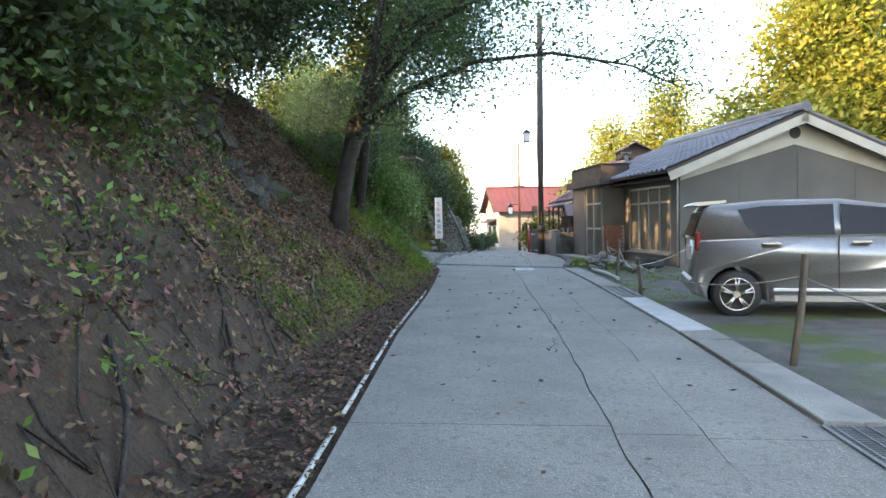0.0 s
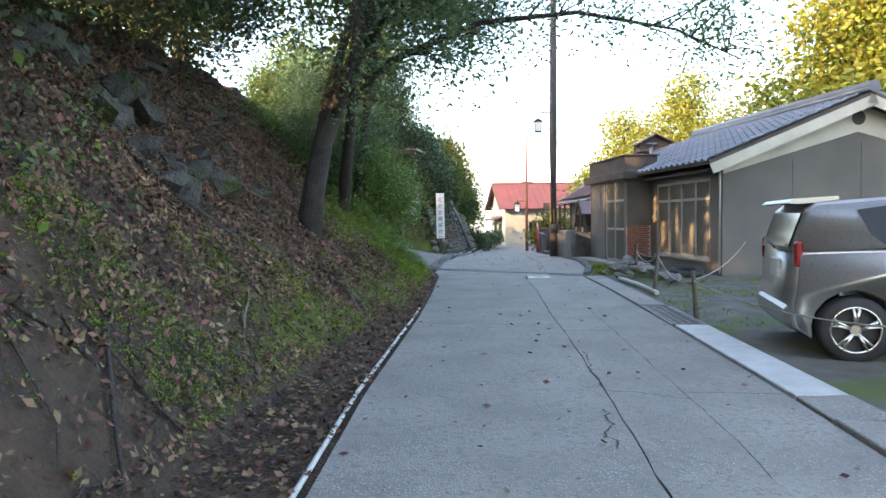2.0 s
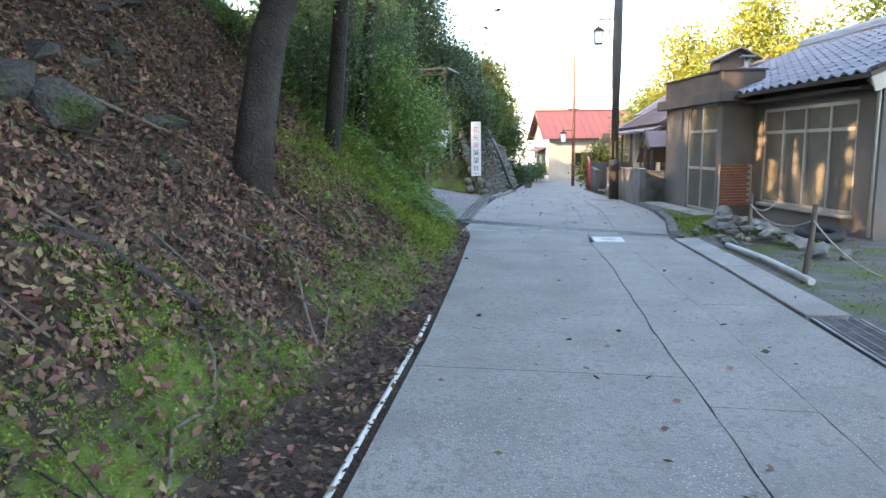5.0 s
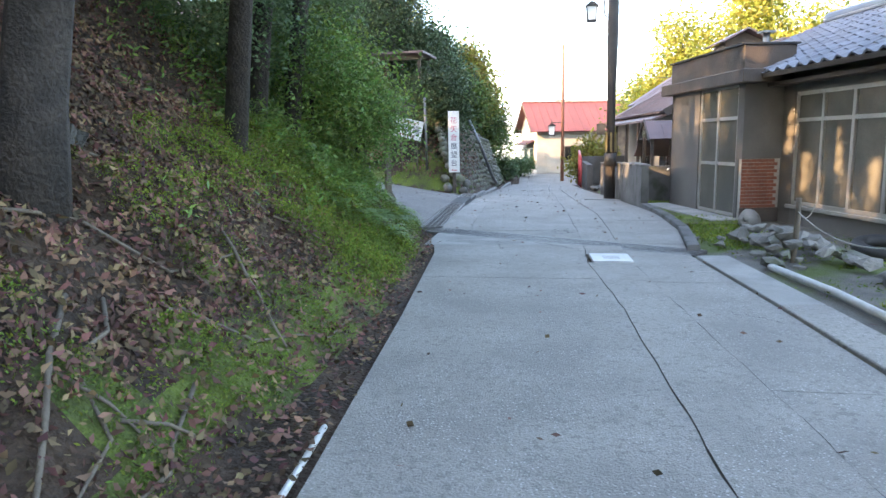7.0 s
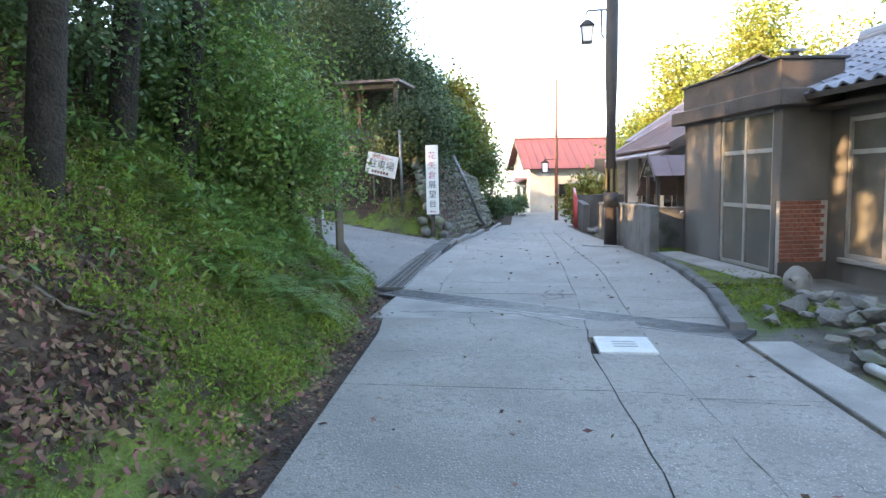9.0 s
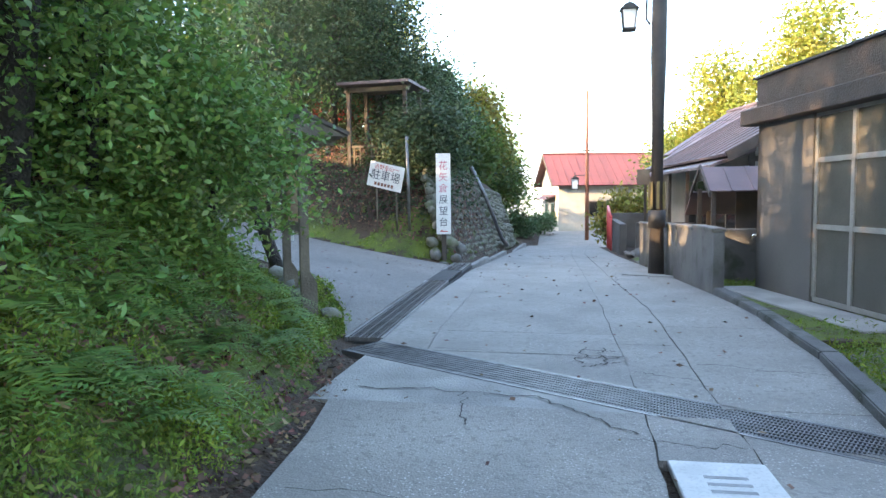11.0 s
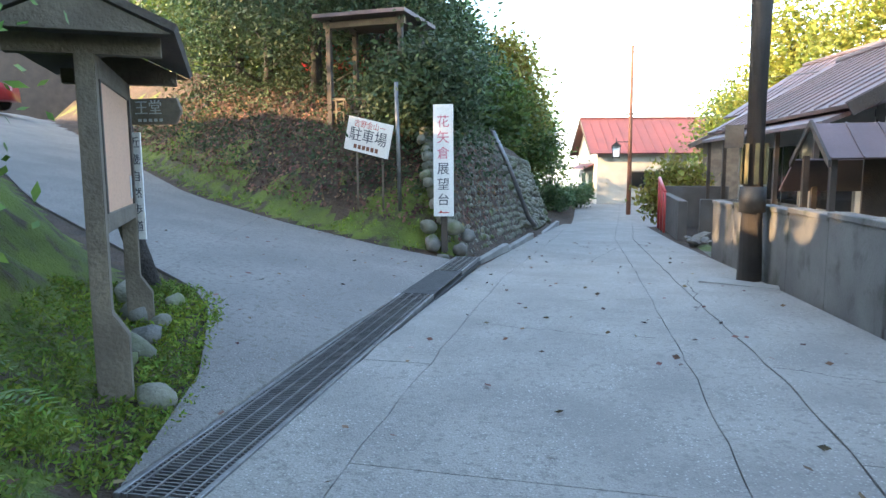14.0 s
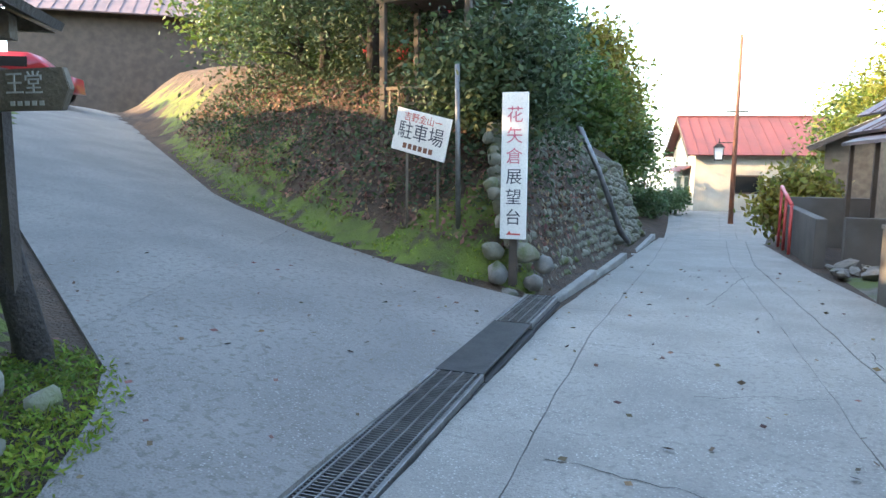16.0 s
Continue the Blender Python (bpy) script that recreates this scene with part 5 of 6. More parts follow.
for stone, mm in far_stones:
    o = len(vs)
    vs += [tuple(mm @ v.co) for v in stone.vertices]
    fs += [tuple(i + o for i in p.vertices) for p in stone.polygons]
for j in range(260):
    y = random.uniform(32.3, 38.0)
    z = random.uniform(0.05, 2.0)
    x = float(np.interp(y, [p[1] for p in WALLFOOT[:5]], [p[0] for p in WALLFOOT[:5]])) - z * 0.39
    o = len(vs)
    c = Vector((x, y, top(0, y, 0) + z))
    s = random.uniform(0.13, 0.2)
    vs += [tuple(c + v.co * s) for v in rocks[1].vertices]
    fs += [tuple(i + o for i in p.vertices) for p in rocks[1].polygons]
mw = bpy.data.meshes.new("stones")
mw.from_pydata(vs, [], fs)
mw.materials.append(WALLSTONE)
wr = new("stones", mw)
wr.parent = retaining
wr["kind"] = "stuff"
pts = [(-2.6, 31.4, 2.3), (-2.2, 31.6, 1.4), (-1.75, 32.0, 0.1), (-1.65, 32.6, -0.15)]
tagged(part("drain_pipe", tube(pts, 0.06, 8), STEEL), "grey drain pipe running down the stone wall", "pipe")

# ---- red car and hedge stakes above the side lane ----
rc = thing("car", "small red car parked before the upper house", "car", pose(-21.5, 34.0, land_z(-21.5, 34.0), 0, 0, 30))
part("body", shell([(-1.6, 0.3), (-1.65, 0.7), (-1.5, 0.95), (1.1, 0.95), (1.6, 0.8), (1.65, 0.3)], -0.75, 0.75, 0.03, 0.6), CARRED, rc)
part("cabin", shell([(-1.55, 0.93), (-1.35, 1.5), (0.4, 1.52), (1.1, 0.93)], -0.72, 0.72, 0.2, 0.95), CARRED, rc)
part("window", box(-1.2, 0.4, -0.70, -0.66, 1.0, 1.36), DARKGLASS, rc)
for x in (-1.05, 1.05):
    for y in (-0.76, 0.62):
        part("wheel", tube([(x, y, 0.28), (x, y + 0.14, 0.28)], 0.28, 16), BLACK, rc)

copy_thing(rc, pose(-6.6, 33.6, land_z(-6.6, 33.6), 0, 0, 10))

# ---- ground cover on the bank and mound ----


def on_land(x, y, lift=0.0):
    return np.stack([x, y, land(x, y)[0] + lift], -1)


def surface(n, x0, x1, y0, y1, keep):
    x, y = rng.uniform(x0, x1, n), rng.uniform(y0, y1, n)
    z, d1, dp = land(x, y)
    r = np.array([noise.fractal(Vector((a * 0.9, b * 0.9, 0)), 0.8, 2.1, 4) for a, b in zip(x, y)])
    z = z + r * np.clip(d1 / 0.8, 0, 1) * 0.22 + r * np.clip(dp / 0.8, 0, 1) * 0.10
    k = keep(x, y, d1, dp, r)
    return np.stack([x, y, z], -1)[k]


def stuff(name, label, category, corners, material):
    return tagged(new(name, mesh_quads(name, corners, material)), label, category, kind="stuff")


def tufts(c, per, spread, lift):
    out = np.repeat(c, per, 0)
    out = out + rng.normal(size=out.shape) * (spread, spread, spread * 0.6)
    out[:, 2] += lift
    return out


p = surface(210000, -6.5, 0.2, -3, 17.5, lambda x, y, d, dp, r: (d > 0.1) & (d < 4.2) & (rng.uniform(size=len(x)) < np.where(d < 0.5, 0.35, 0.95) * np.clip((y - 0.5) / 4, 0.4, 1.0) * np.where(y > 13, 0.5, 1.0)))
stuff("fallen_leaves", "brown curled dead leaves covering the bank", "dead leaves", lying_quads(p, 0.058, 0.5, 0.65), DEADLEAF)
p = surface(24000, -14, -2.2, 25.2, 33, lambda x, y, d, dp, r: (dp > 0.5) & (dp < 6))
stuff("fallen_leaves", "brown dead leaves scattered on the mound", "dead leaves", lying_quads(p, 0.085, 0.55, 0.45), DEADLEAF)
p = surface(1100, -6, 3.2, -2, 30, lambda x, y, d, dp, r: d == 0)
stuff("fallen_leaves", "few dry leaves scattered on the concrete", "dead leaves", leaf_quads(p + (0, 0, 0.04), 0.055, 0.95, 0, 0.6), DEADLEAF)
p = surface(26000, -2, 0.6, -3, 17, lambda x, y, d, dp, r: (d < 0.15) & (x < np.interp(y, EDGE_Y, EDGE_X) - 0.03))
stuff("edge_litter", "crumbs of leaf litter and grit along the road edge", "litter", lying_quads(p, 0.05, 0.7), DEADLEAF)
p = surface(42000, -4.2, 0, 3, 17.8, lambda x, y, d, dp, r: (d > 0.05) & (d < 0.45 + np.clip(y - 7, 0, 9) * 0.17 + r * 1.3) & (r > -0.3) & (rng.uniform(size=len(x)) < np.clip(0.45 + r * 1.6, 0.1, 1)))
stuff("moss_and_grass", "bright green moss and short grass on the bank foot", "moss", leaf_quads(tufts(p, 16, 0.035, 0.015), 0.024, 0.0, -0.4, 0.4), MOSS)
p = surface(4500, -14, -2.0, 25.1, 31, lambda x, y, d, dp, r: (dp > 0.02) & (dp < 0.7 + r * 0.6))
stuff("moss_and_grass", "green moss and grass along the lane edge", "moss", leaf_quads(tufts(p, 4, 0.05, 0.03), 0.08, 0.0, -0.6, 0.28), MOSS)
p = surface(5200, -3.9, -1.8, 17.5, 20.6, lambda x, y, d, dp, r: (d < 0.5) & (x < np.interp(y, [17.5, 18.9, 20.35, 21], [-1.75, -2.22, -3.1, -4]) + r * 0.1))
stuff("moss_and_grass", "yellow-green moss round the notice board feet", "moss", leaf_quads(tufts(p, 5, 0.03, 0.02), 0.05, 0.2, -0.4, 0.3), MOSS)
p = surface(3500, 2.6, 9, 8, 16.5, lambda x, y, d, dp, r: (r > -0.05) & (x > np.interp(y, RIGHT_Y, RIGHT_X) + 0.5))
stuff("yard_grass", "short mossy grass patches in the yard", "grass", leaf_quads(tufts(p, 4, 0.04, 0.015), 0.05, 0.1, -0.5, 0.25), MOSS)
p = surface(1400, 2.6, 3.6, 15.4, 19, lambda x, y, d, dp, r: (x > np.interp(y, RIGHT_Y, RIGHT_X) + 0.2) & (x < 3.6))
stuff("yard_grass", "short grass strip beside the porch", "grass", leaf_quads(tufts(p, 4, 0.04, 0.02), 0.06, 0.1, -0.5, 0.25), MOSS)
p = surface(900, 2.45, 4.2, 21.3, 23.2, lambda x, y, d, dp, r: r > -0.3)
stuff("yard_grass", "mossy grass in the yard behind the block wall", "grass", leaf_quads(tufts(p, 6, 0.04, 0.02), 0.05, 0.1, -0.5, 0.25), MOSS)
p = surface(9000, -4.5, 0.4, -3.5, 6.5, lambda x, y, d, dp, r: (d > 0.2) & (d < 3.2) & (r > 0.12) & (rng.uniform(size=len(x)) < 0.7))
stuff("moss_and_grass", "patches of dark moss on the steep earth bank", "moss", leaf_quads(tufts(p, 14, 0.04, 0.02), 0.026, 0.0, -0.4, 0.4), MOSS)
# mossy cushions and small ferns low on the bank
p = surface(5200, -3.6, -0.7, 11.2, 17.8, lambda x, y, d, dp, r: (d > 0.12) & (d < 1.9) & (rng.uniform(size=len(x)) < np.clip(0.55 + r * 1.8, 0.05, 1)))
stuff("moss_cushions", "shaggy yellow-green moss cushions hanging on the bank", "moss", leaf_quads(tufts(p, 34, 0.07, 0.05), 0.042, 0.0, 0.5, 0.3), MOSS)
p = surface(360, -3.8, -0.8, 13.4, 17.6, lambda x, y, d, dp, r: (d > 0.3) & (d < 2.4))
fr = np.repeat(p, 5, 0)
turn, reach = rng.uniform(0, 2 * math.pi, len(fr)), rng.uniform(0.18, 0.42, len(fr))
fronds = []
for k in range(16):
    t_ = (k + 1) / 16
    stem = fr + np.stack([np.cos(turn) * reach * t_ + 0.10 * t_, np.sin(turn) * reach * t_, np.full(len(fr), 0.10 + 0.26 * t_ - 0.42 * t_ * t_)], -1)
    across = np.stack([-np.sin(turn), np.cos(turn), np.zeros(len(fr))], -1)
    ahead = np.stack([np.cos(turn), np.sin(turn), np.full(len(fr), -0.3)], -1)
    for sgn in (-1, 1):
        w = (0.075 * math.sin(math.pi * min(1, 0.25 + t_ * 0.75)) + 0.012)
        tip = stem + across * sgn * w + ahead * 0.03
        fronds.append(np.stack([stem, (stem + tip) / 2 + ahead * 0.008, tip, (stem + tip) / 2 - ahead * 0.008], 1))
stuff("fern_fronds", "arching green fern fronds on the mossy bank", "fern", np.concatenate(fronds), FERN)
# ferns and creepers
p = surface(2300, -6, -0.6, 10.5, 17.9, lambda x, y, d, dp, r: (d > 0.75) & (d < 4.0) & (rng.uniform(size=len(x)) < np.clip((y - 12.8) / 2.5, 0.02, 1)))
stuff("fern_thicket", "green ferns and creepers hanging over the bank", "fern", leaf_quads(tufts(p, 34, 0.13, 0.12), 0.085, 0.35, 0.35, 0.30), FERN)
p = surface(3400, -6, 0.6, -4, 4.6, lambda x, y, d, dp, r: (d > 1.1 + r) & (d < 5) & (rng.uniform(size=len(x)) < np.where(r > 0.0, 0.9, 0.2) * np.clip((5.5 - y) / 3, 0.10, 1)))
stuff("creepers", "dark green creepers and ivy on the steep bank", "creeper", leaf_quads(tufts(p, 30, 0.15, 0.10) + (0.10, 0, 0), 0.06, 0.2, 0.4, 0.5), DARKLEAF)
p = surface(300, -5, 0.4, -4, 4.5, lambda x, y, d, dp, r: (d > 0.3) & (d < 4.5) & (r > -0.05))
stuff("creepers", "fresh yellow-green leaf sprays on the steep bank", "creeper", leaf_quads(tufts(p, 24, 0.12, 0.14) + (0.14, 0, 0), 0.065, 0.3, 0.3, 0.45), FERN)
p = surface(2200, -16, -2.4, 25.6, 33, lambda x, y, d, dp, r: (dp > 0.8) & (dp < 7))
stuff("mound_undergrowth", "dark low undergrowth on the mound", "undergrowth", leaf_quads(tufts(p, 16, 0.2, 0.1), 0.10, 0.2, 0.2, 0.45), DARKLEAF)


def bank_point(d, y, lift=0.0):
    """A place at the distance d up the bank beside y."""
    x = float(np.interp(y, [q[1] for q in TOE[:9]], [q[0] for q in TOE[:9]])) - d
    return Vector((x, y, land_z(x, y) + 0.22 * noise.fractal(Vector((x * 0.9, y * 0.9, 0)), 0.8, 2.1, 4) * min(1, d / 0.8) + lift))


for k in range(60):
    y = random.uniform(-1.5, 5.5) if k % 4 else random.uniform(5, 9.5)
    d = random.uniform(0.3, 2.6)
    n = 7
    pts, dy = [], random.uniform(-0.34, 0.34)
    for i in range(n):
        pts.append(bank_point(max(0.1, d - i * random.uniform(0.08, 0.2)), y + i * dy, 0.03))
    r = random.uniform(0.005, 0.017)
    tagged(part("exposed_root", tube([q_ + Vector((0.05 * noise.noise(q_ * 5), 0.25 * noise.noise(q_ * 3 + Vector((k, 0, 0))), 0)) for q_ in pts], [r * (1 - 0.1 * i) for i in range(n)], 6), GREYWOOD if k % 4 == 0 else BARK), "bare twisting tree root on the earth bank", "root", "exposed roots")
for y0, d0, y1, d1_, r in ((5.2, 2.2, 7.3, 0.6, 0.05), (2.2, 2.6, 4.0, 0.7, 0.06), (9.2, 0.9, 8.0, 0.15, 0.018), (8.6, 2.2, 9.6, 1.4, 0.018), (9.8, 2.2, 10.4, 1.5, 0.018), (11.6, 1.6, 12.2, 0.6, 0.015), (10.8, 0.9, 10.2, 0.2, 0.015)):
    pts = [bank_point(d0 + (d1_ - d0) * i / 5, y0 + (y1 - y0) * i / 5, 0.05) for i in range(6)]
    tagged(part("fallen_branch", tube(pts, [r * (1 - 0.08 * i) for i in range(6)], 6), GREYWOOD if r < 0.03 else BARK), "dead branch lying on the leafy bank", "branch", "fallen branches")
for k in range(60):
    y = random.uniform(4.5, 11) if k < 46 else random.uniform(13, 16)
    d = random.uniform(1.6, 3.8)
    q = bank_point(d, y, 0.0)
    put_rock("bank_rock", "angular grey rock jutting from the bank", q.x, q.y, q.z, random.uniform(0.10, 0.30), "rock", "bank rocks")

# ---- trees ----
def crown_tree(name, label, x, y, h, r, n, size, material, lean=(0, 0), base=None, trunk_r=0.18, low=0.35, clump=0.4):
    z = land_z(x, y) if base is None else base
    tp = Vector((x + lean[0], y + lean[1], z + h))
    trunk = [Vector((x, y, z - 0.4)), Vector((x + lean[0] * 0.3, y + lean[1] * 0.3, z + h * 0.4)), Vector((x + lean[0] * 0.8, y + lean[1] * 0.8, z + h * 0.85))]
    blobs, limbs = [], []
    for k in range(9):
        a, t = k * 2.4 + x, low + (1 - low) * (k / 8)
        c = Vector((x + lean[0] * t, y + lean[1] * t, z + h * t))
        rr = r * (1.0 - 0.55 * abs(t - 0.55)) * random.uniform(0.5, 0.75)
        off = r * (1.1 - t) * 0.9
        e = c + Vector((math.cos(a) * off, math.sin(a) * off, random.uniform(-0.3, 0.5)))
        blobs.append((e.x, e.y, e.z, rr, 0.8))
        limbs.append(([c - Vector((0, 0, h * 0.12)), (c + e) / 2, e], trunk_r * 0.35))
    return tree(name, label, trunk, [trunk_r, trunk_r * 0.75, trunk_r * 0.3], limbs, blobs, n, size, material, clump)


# sun patches on window wall and porch, shaped by gaps cut in the crowns
for q, tall in (((0, 0.7, 0.9), 0.8), ((0, 1.55, 0.75), 0.3), ((0, 2.3, 1.0), 0.5), ((0, 3.1, 0.7), 0.4), ((0, 3.5, 1.3), 0.5), ((-0.5, 3.8, 0.55), 0.3), ((-0.25, 3.8, 0.95), 0.2), ((-0.5, 3.8, 2.7), 0.2)):
    for k in range(3):
        SUNLIT.append(tuple(HM @ Vector((q[0], q[1] + random.uniform(-0.08, 0.08), q[2] + tall * k / 2))))
SUNLIT += [(2.3, 41.4, 0.3), (2.1, 41.4, 0.8), (2.5, 41.4, 1.1), (-13.0, 32.5, 3.6), (-12.0, 31.6, 3.4), (-14.0, 33.4, 3.8)]
# added canopy, mostly above the view, that shades near bank and road
for y, x in ((-5.5, -4.6), (-2.2, -5.0), (1.0, -5.2), (4.0, -5.6)):
    crown_tree("bank_tree", "tall dark tree added over the bank for shade, crown mostly unseen", x, y, 9.0, 3.0, 11000, 0.17, DARKLEAF, (3.6, 0), trunk_r=0.16, low=0.62)
# added trees out of view: they keep sun off mound, wall and road
for x, y, h in ((-10, 14.5, 9), (-12.5, 17.5, 9.5), (-15, 21, 9), (-19, 18, 10), (-22, 24, 9), (-16, 13, 10)):
    crown_tree("bank_tree", "unseen tall tree added above the bank to block the sun", x, y, h, 3.6, 9000, 0.26, DARKLEAF, (0.3, 0), trunk_r=0.2, low=0.32, clump=0.5)

# the forked tree that leans over the road
TB = [(-2.42, 9.6, 1.0), (-2.32, 9.6, 1.7), (-2.15, 9.6, 2.5), (-1.75, 9.65, 3.5), (-1.15, 9.7, 4.8), (-0.5, 9.8, 6.6)]
limbs = [([(-2.2, 9.6, 2.3), (-2.12, 9.8, 3.2), (-1.75, 10.1, 4.6), (-1.5, 10.5, 6.4)], 0.12),
         ([(-1.95, 9.62, 3.0), (-1.1, 9.9, 3.75), (0.2, 10.3, 4.35), (1.7, 10.7, 4.55), (3.3, 11.2, 4.35), (4.4, 11.5, 3.9)], 0.07),
         ([(-1.6, 9.65, 3.8), (-0.6, 9.4, 4.8), (0.9, 9.1, 5.4), (2.6, 8.8, 5.6)], 0.065),
         ([(-1.15, 9.7, 4.8), (-0.2, 10.6, 5.6), (1.4, 11.6, 6.2), (3.2, 12.2, 6.4)], 0.06),
         ([(-1.75, 10.1, 4.6), (-1.0, 11.8, 5.3), (0.0, 13.2, 5.1)], 0.055),
         ([(-2.05, 9.62, 2.7), (-1.6, 9.3, 3.6), (-1.3, 8.9, 5.0), (-0.9, 8.6, 6.2)], 0.08)]
for k in range(170):
    src = random.choice(limbs[1:4] if k % 3 else limbs[4:5])[0]
    i = random.randrange(1, len(src))
    s = Vector(src[i - 1]).lerp(Vector(src[i]), random.random())
    e = s + Vector((random.uniform(-0.3, 1.1), random.uniform(-0.8, 0.8), random.uniform(-0.7, 0.7)))
    limbs.append(([s, s.lerp(e, 0.5) + Vector((0, 0, 0.08)), e], 0.018))
blobs = [(*pt, 0.55, 0.7) for pts, r in limbs[6:] for pt in pts[1:]] + [(0.6, 10, 6.6, 0.9, 0.7), (2.4, 10.5, 6.6, 0.9, 0.6), (-1.2, 10.5, 6.4, 1.0, 0.8), (3.8, 11.2, 5.2, 0.7, 0.6)]
tree("leaning_tree", "dark forked tree leaning over the lane with sparse leaves", TB, [0.21, 0.17, 0.155, 0.12, 0.08, 0.03], limbs, blobs, 26000, 0.085, BUSHLEAF, 0.18, 0.4, 0.3, per=6)
for x, y, ln in ((-2.75, 12.7, 0.4), (-3.15, 14.1, 0.45), (-3.05, 14.9, 0.5), (-3.7, 16.2, 0.45)):
    crown_tree("bank_tree", "slim dark-barked tree on the bank top", x, y, 8.5, 2.4, 4200, 0.16, GREENLEAF, (ln * 3.2, 0.3), trunk_r=0.125, low=0.55)
for i, (x, y, h, r, m_) in enumerate(((-4.6, -1.5, 6.5, 3.0, BUSHLEAF), (-4.2, 2.2, 6.5, 3.0, GREENLEAF), (-5.2, 5.5, 7.5, 3.2, BUSHLEAF), (-6.2, 9.0, 8, 3.4, BUSHLEAF), (-7.2, 13.0, 8, 3.4, YELLOWLEAF), (-8.5, 17.0, 7, 3.2, GREENLEAF), (-10, 4.0, 9, 4, BUSHLEAF), (-11, 10.5, 9, 4, BUSHLEAF), (-4.0, -7, 7, 3.4, BUSHLEAF), (-9, -4, 9, 4, BUSHLEAF))):
    # near trees swap to the darker leaf, whose colour holds the shade
    crown_tree("bank_tree", "broad-leaved tree crowding the top of the bank", x, y, h, r, 13000, 0.16, DARKLEAF if m_ is BUSHLEAF and y < 8 else m_, (1.2, 0), trunk_r=0.16, low=0.12 if y < 5 else 0.36)
# overhanging bushes at the bank's end and near start
for x, y, z, r in ((-3.0, 15.6, 2.2, 1.25), (-2.6, 16.5, 1.7, 0.9), (-3.6, 14.4, 3.0, 1.3), (-4.2, 16.8, 2.4, 1.4), (-3.3, 16.2, 3.4, 1.0)):
    b = tree("bush", "dense leafy bush overhanging the bank", [(x, y, land_z(x, y) - 0.2), (x + 0.1, y, z), (x, y, z + r * 0.5)], [0.06, 0.04, 0.02], [], [(x, y, z, r, 0.85), (x + 0.4, y - 0.4, z + 0.3, r * 0.7, 0.8), (x - 0.3, y + 0.5, z + 0.5, r * 0.7, 0.8)], 13000, 0.065, FERN if z < 2.3 else BUSHLEAF, 0.18, category="bush")
for x, y, z, r in ((-2.1, 1.6, 2.7, 0.8), (-2.6, 3.4, 3.6, 0.9), (-3.0, 5.0, 4.6, 1.0), (-2.6, 0.4, 3.6, 0.9), (-2.9, 6.4, 4.9, 0.9), (-1.7, 0.6, 3.0, 0.8), (-2.0, 3.0, 4.3, 1.0), (-2.2, 5.4, 4.6, 1.0), (-1.9, 4.2, 5.2, 1.0), (-1.3, 2.4, 4.9, 0.9), (-2.3, 7.4, 5.2, 1.0)):
    foot = x - 0.3
    while land_z(foot, y) < z - 0.6 and foot > x - 4:
        foot -= 0.1
    tree("bush", "leafy shrub hanging from the steep bank", [(foot, y, land_z(foot, y) - 0.2), ((foot + x) / 2, y, z + 0.1), (x, y, z)], [0.04, 0.03, 0.015], [], [(x, y, z, r, 0.8), (x + 0.2, y + 0.5, z - 0.4, r * 0.6, 0.9)], 4200, 0.085, GREENLEAF if y == 1.6 else DARKLEAF, 0.16, 0.4, 0.4, category="bush")
for y, x in ((1.5, -4.3), (3.5, -4.6), (5.5, -4.9), (7.5, -5.2), (9.3, -5.2), (10.8, -5.4), (12.2, -5.6)):
    zb = land_z(x, y)
    tree("bush", "dense dark shrub on the crest of the bank", [(x, y, zb - 0.3), (x, y, zb + 1.0), (x, y, zb + 1.8)], [0.07, 0.05, 0.02], [], [(x, y, zb + 0.9, 1.3, 0.9), (x + 0.6, y + 0.7, zb + 1.5, 1.1, 0.9), (x + 0.2, y - 0.6, zb + 2.1, 1.1, 0.9)], 9000, 0.11, DARKLEAF, 0.25, category="bush")
for k in range(16):
    q = bank_point(random.uniform(1.7, 2.9), random.uniform(5.2, 8.2), 0.03)
    put_rock("bank_rock", "large angular grey rock jutting from the bank", q.x + 0.1, q.y, q.z, random.uniform(0.22, 0.38), "rock", "bank rocks", 1.6)
# mound trees
for x, y, h, r, m_ in ((-5.2, 30.4, 3.8, 1.6, BUSHLEAF), (-4.3, 31.5, 1.8, 1.0, BUSHLEAF), (-3.2, 27.3, 1.1, 0.6, BUSHLEAF), (-6.3, 29.6, 4.5, 2.0, BUSHLEAF), (-8.5, 31.5, 4.2, 2.0, BUSHLEAF), (-10.5, 33.5, 4.5, 2.2, BUSHLEAF), (-13, 36, 4.5, 2.4, GREENLEAF), (-7.8, 36.5, 7.5, 2.6, YELLOWLEAF), (-5.2, 35.5, 2.2, 1.3, BUSHLEAF), (-4.1, 42, 3.4, 1.5, YELLOWLEAF), (-4.2, 39, 1.4, 1.1, GREENLEAF), (-3.9, 47, 2.4, 1.4, GREENLEAF), (-14, 43, 8, 3.5, GREENLEAF), (-7.2, 33.5, 5.0, 2.0, BUSHLEAF), (-9.6, 36, 5.5, 2.4, BUSHLEAF), (-12, 39, 6.0, 2.6, BUSHLEAF), (-5, 54, 6, 2.6, BUSHLEAF)):
    # mound trees before y 33 take the leaf colour darkened for shade
    crown_tree("tree", "dense evergreen tree on the mound" if m_ is BUSHLEAF else "tree with yellowing autumn leaves beyond the mound" if m_ is YELLOWLEAF else "leafy green tree beyond the mound", x, y, h, r, 14000, 0.11 if y < 34 else 0.22, DARKLEAF if m_ is BUSHLEAF and y < 33 else m_, (0.2, 0), trunk_r=0.14, low=0.12)
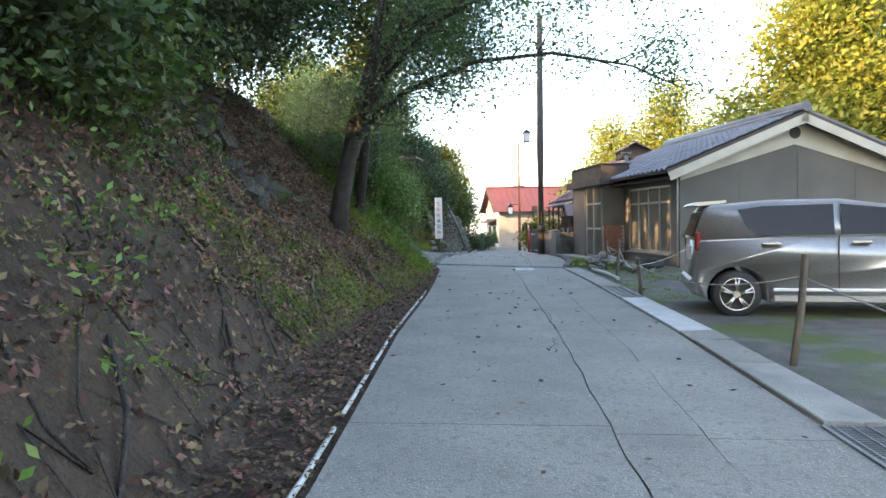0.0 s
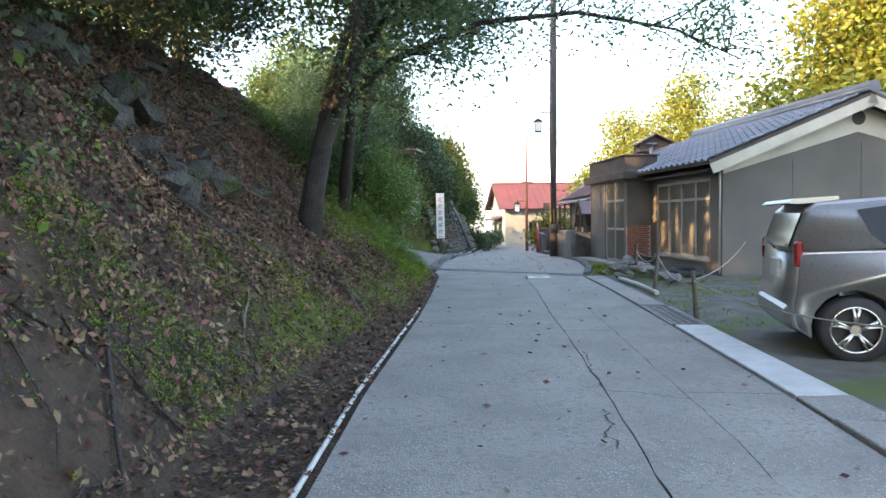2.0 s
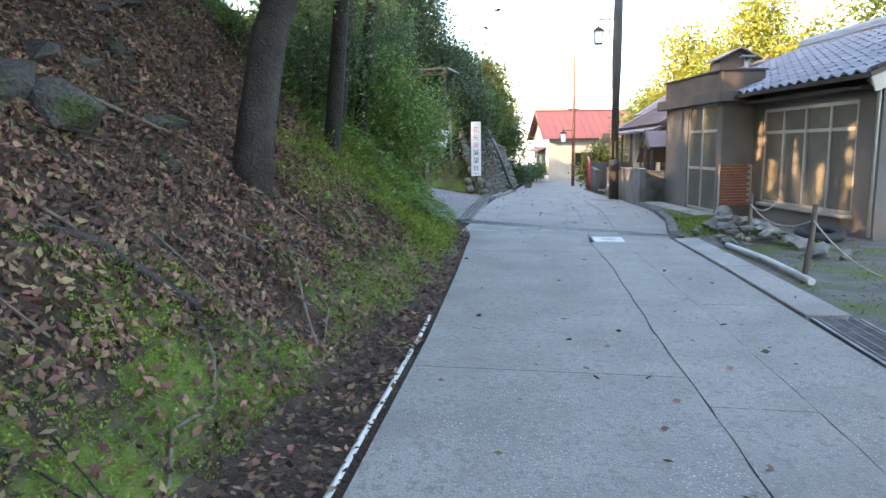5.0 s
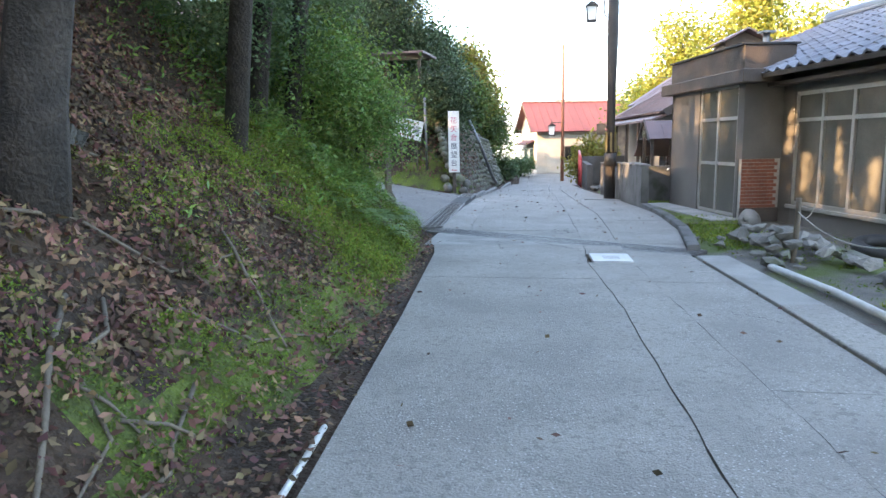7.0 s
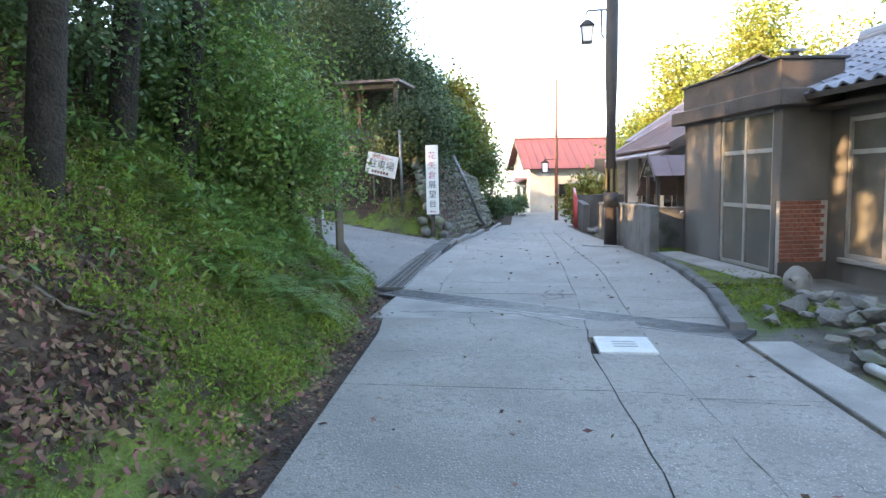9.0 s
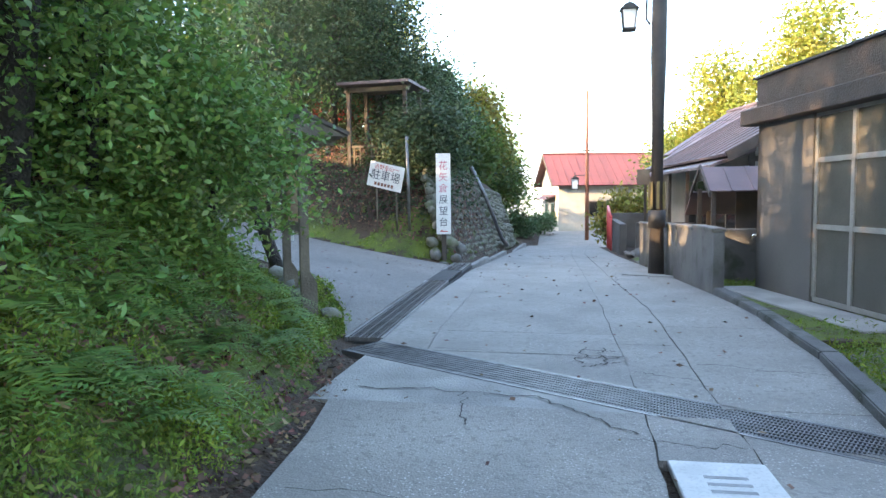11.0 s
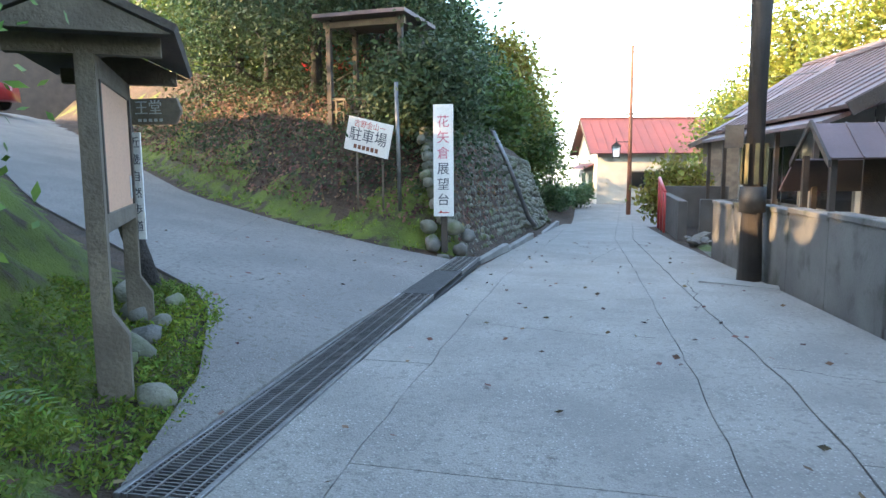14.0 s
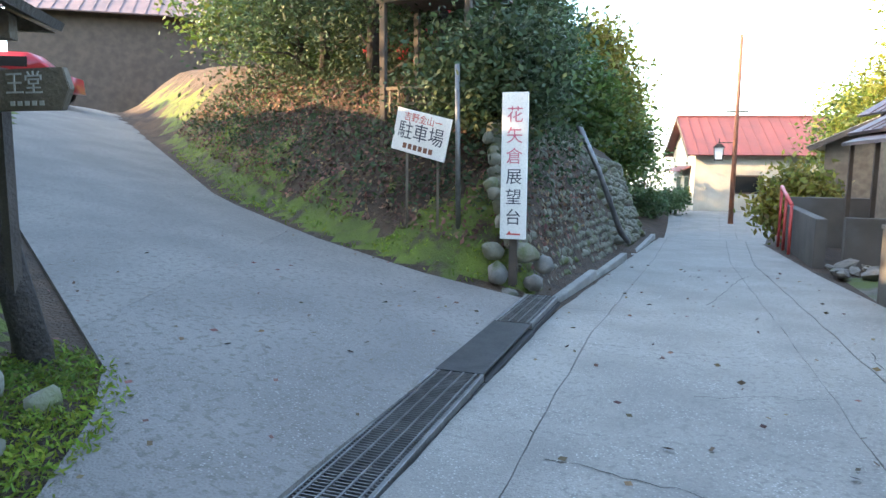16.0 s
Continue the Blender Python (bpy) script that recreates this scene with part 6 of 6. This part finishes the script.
# right side trees
for x, y, h, r, m_, n in ((14.2, 27, 11, 4.4, YELLOWGREEN, 42000), (19, 31, 12, 5, YELLOWLEAF, 16000), (12.5, 50, 11.5, 4.2, YELLOWGREEN, 24000), (8.6, 52, 9.5, 3.2, YELLOWGREEN, 18000), (17, 50, 10, 4.5, YELLOWLEAF, 9000), (7.0, 58, 6, 2.6, GREENLEAF, 6000), (24, 20, 11, 5, GREENLEAF, 9000)):
    crown_tree("tree", "tall tree with yellow-green sunlit leaves" if m_ is not YELLOWLEAF else "tall autumn tree with golden sunlit leaves", x, y, h, r, n, 0.27, m_, (0, 0), trunk_r=0.3, low=0.22, clump=0.5)
bx, by = 2.5, 41.5
tree("bamboo_clump", "arching clump of pale yellow bamboo grass", [(bx, by, -1.2), (bx, by, 0.2), (bx, by, 1.2)], [0.08, 0.06, 0.02], [], [(bx, by, 0.6, 0.85, 0.9), (bx - 0.5, by - 0.3, 0.2, 0.6, 1.2), (bx + 0.6, by, 0.4, 0.7, 1)], 4200, 0.24, YELLOWLEAF, 0.25, 0.1, 0.5, category="bamboo")
for x, y in ((-1.8, 58), (-0.4, 61.5), (-2.8, 55)):
    tree("bush", "round clipped green shrub by the road", [(x, y, land_z(x, y) - 0.2), (x, y, land_z(x, y) + 0.8)], [0.05, 0.02], [], [(x, y, land_z(x, y) + 0.8, 1.0, 0.8)], 1800, 0.2, BUSHLEAF, 0.15, category="bush")

# distant hills, with the haze before them put into their colour
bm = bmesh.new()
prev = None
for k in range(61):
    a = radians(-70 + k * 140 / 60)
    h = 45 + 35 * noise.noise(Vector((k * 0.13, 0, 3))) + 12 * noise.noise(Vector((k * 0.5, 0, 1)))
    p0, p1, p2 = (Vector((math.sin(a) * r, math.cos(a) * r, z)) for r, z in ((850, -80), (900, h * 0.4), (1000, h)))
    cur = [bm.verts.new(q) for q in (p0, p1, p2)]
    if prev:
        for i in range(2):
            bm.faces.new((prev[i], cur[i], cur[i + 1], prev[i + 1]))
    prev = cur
tagged(part("backdrop", bm, HAZE), "mountain ridge far away, pale blue haze painted into its colour", "mountains", kind="structure")
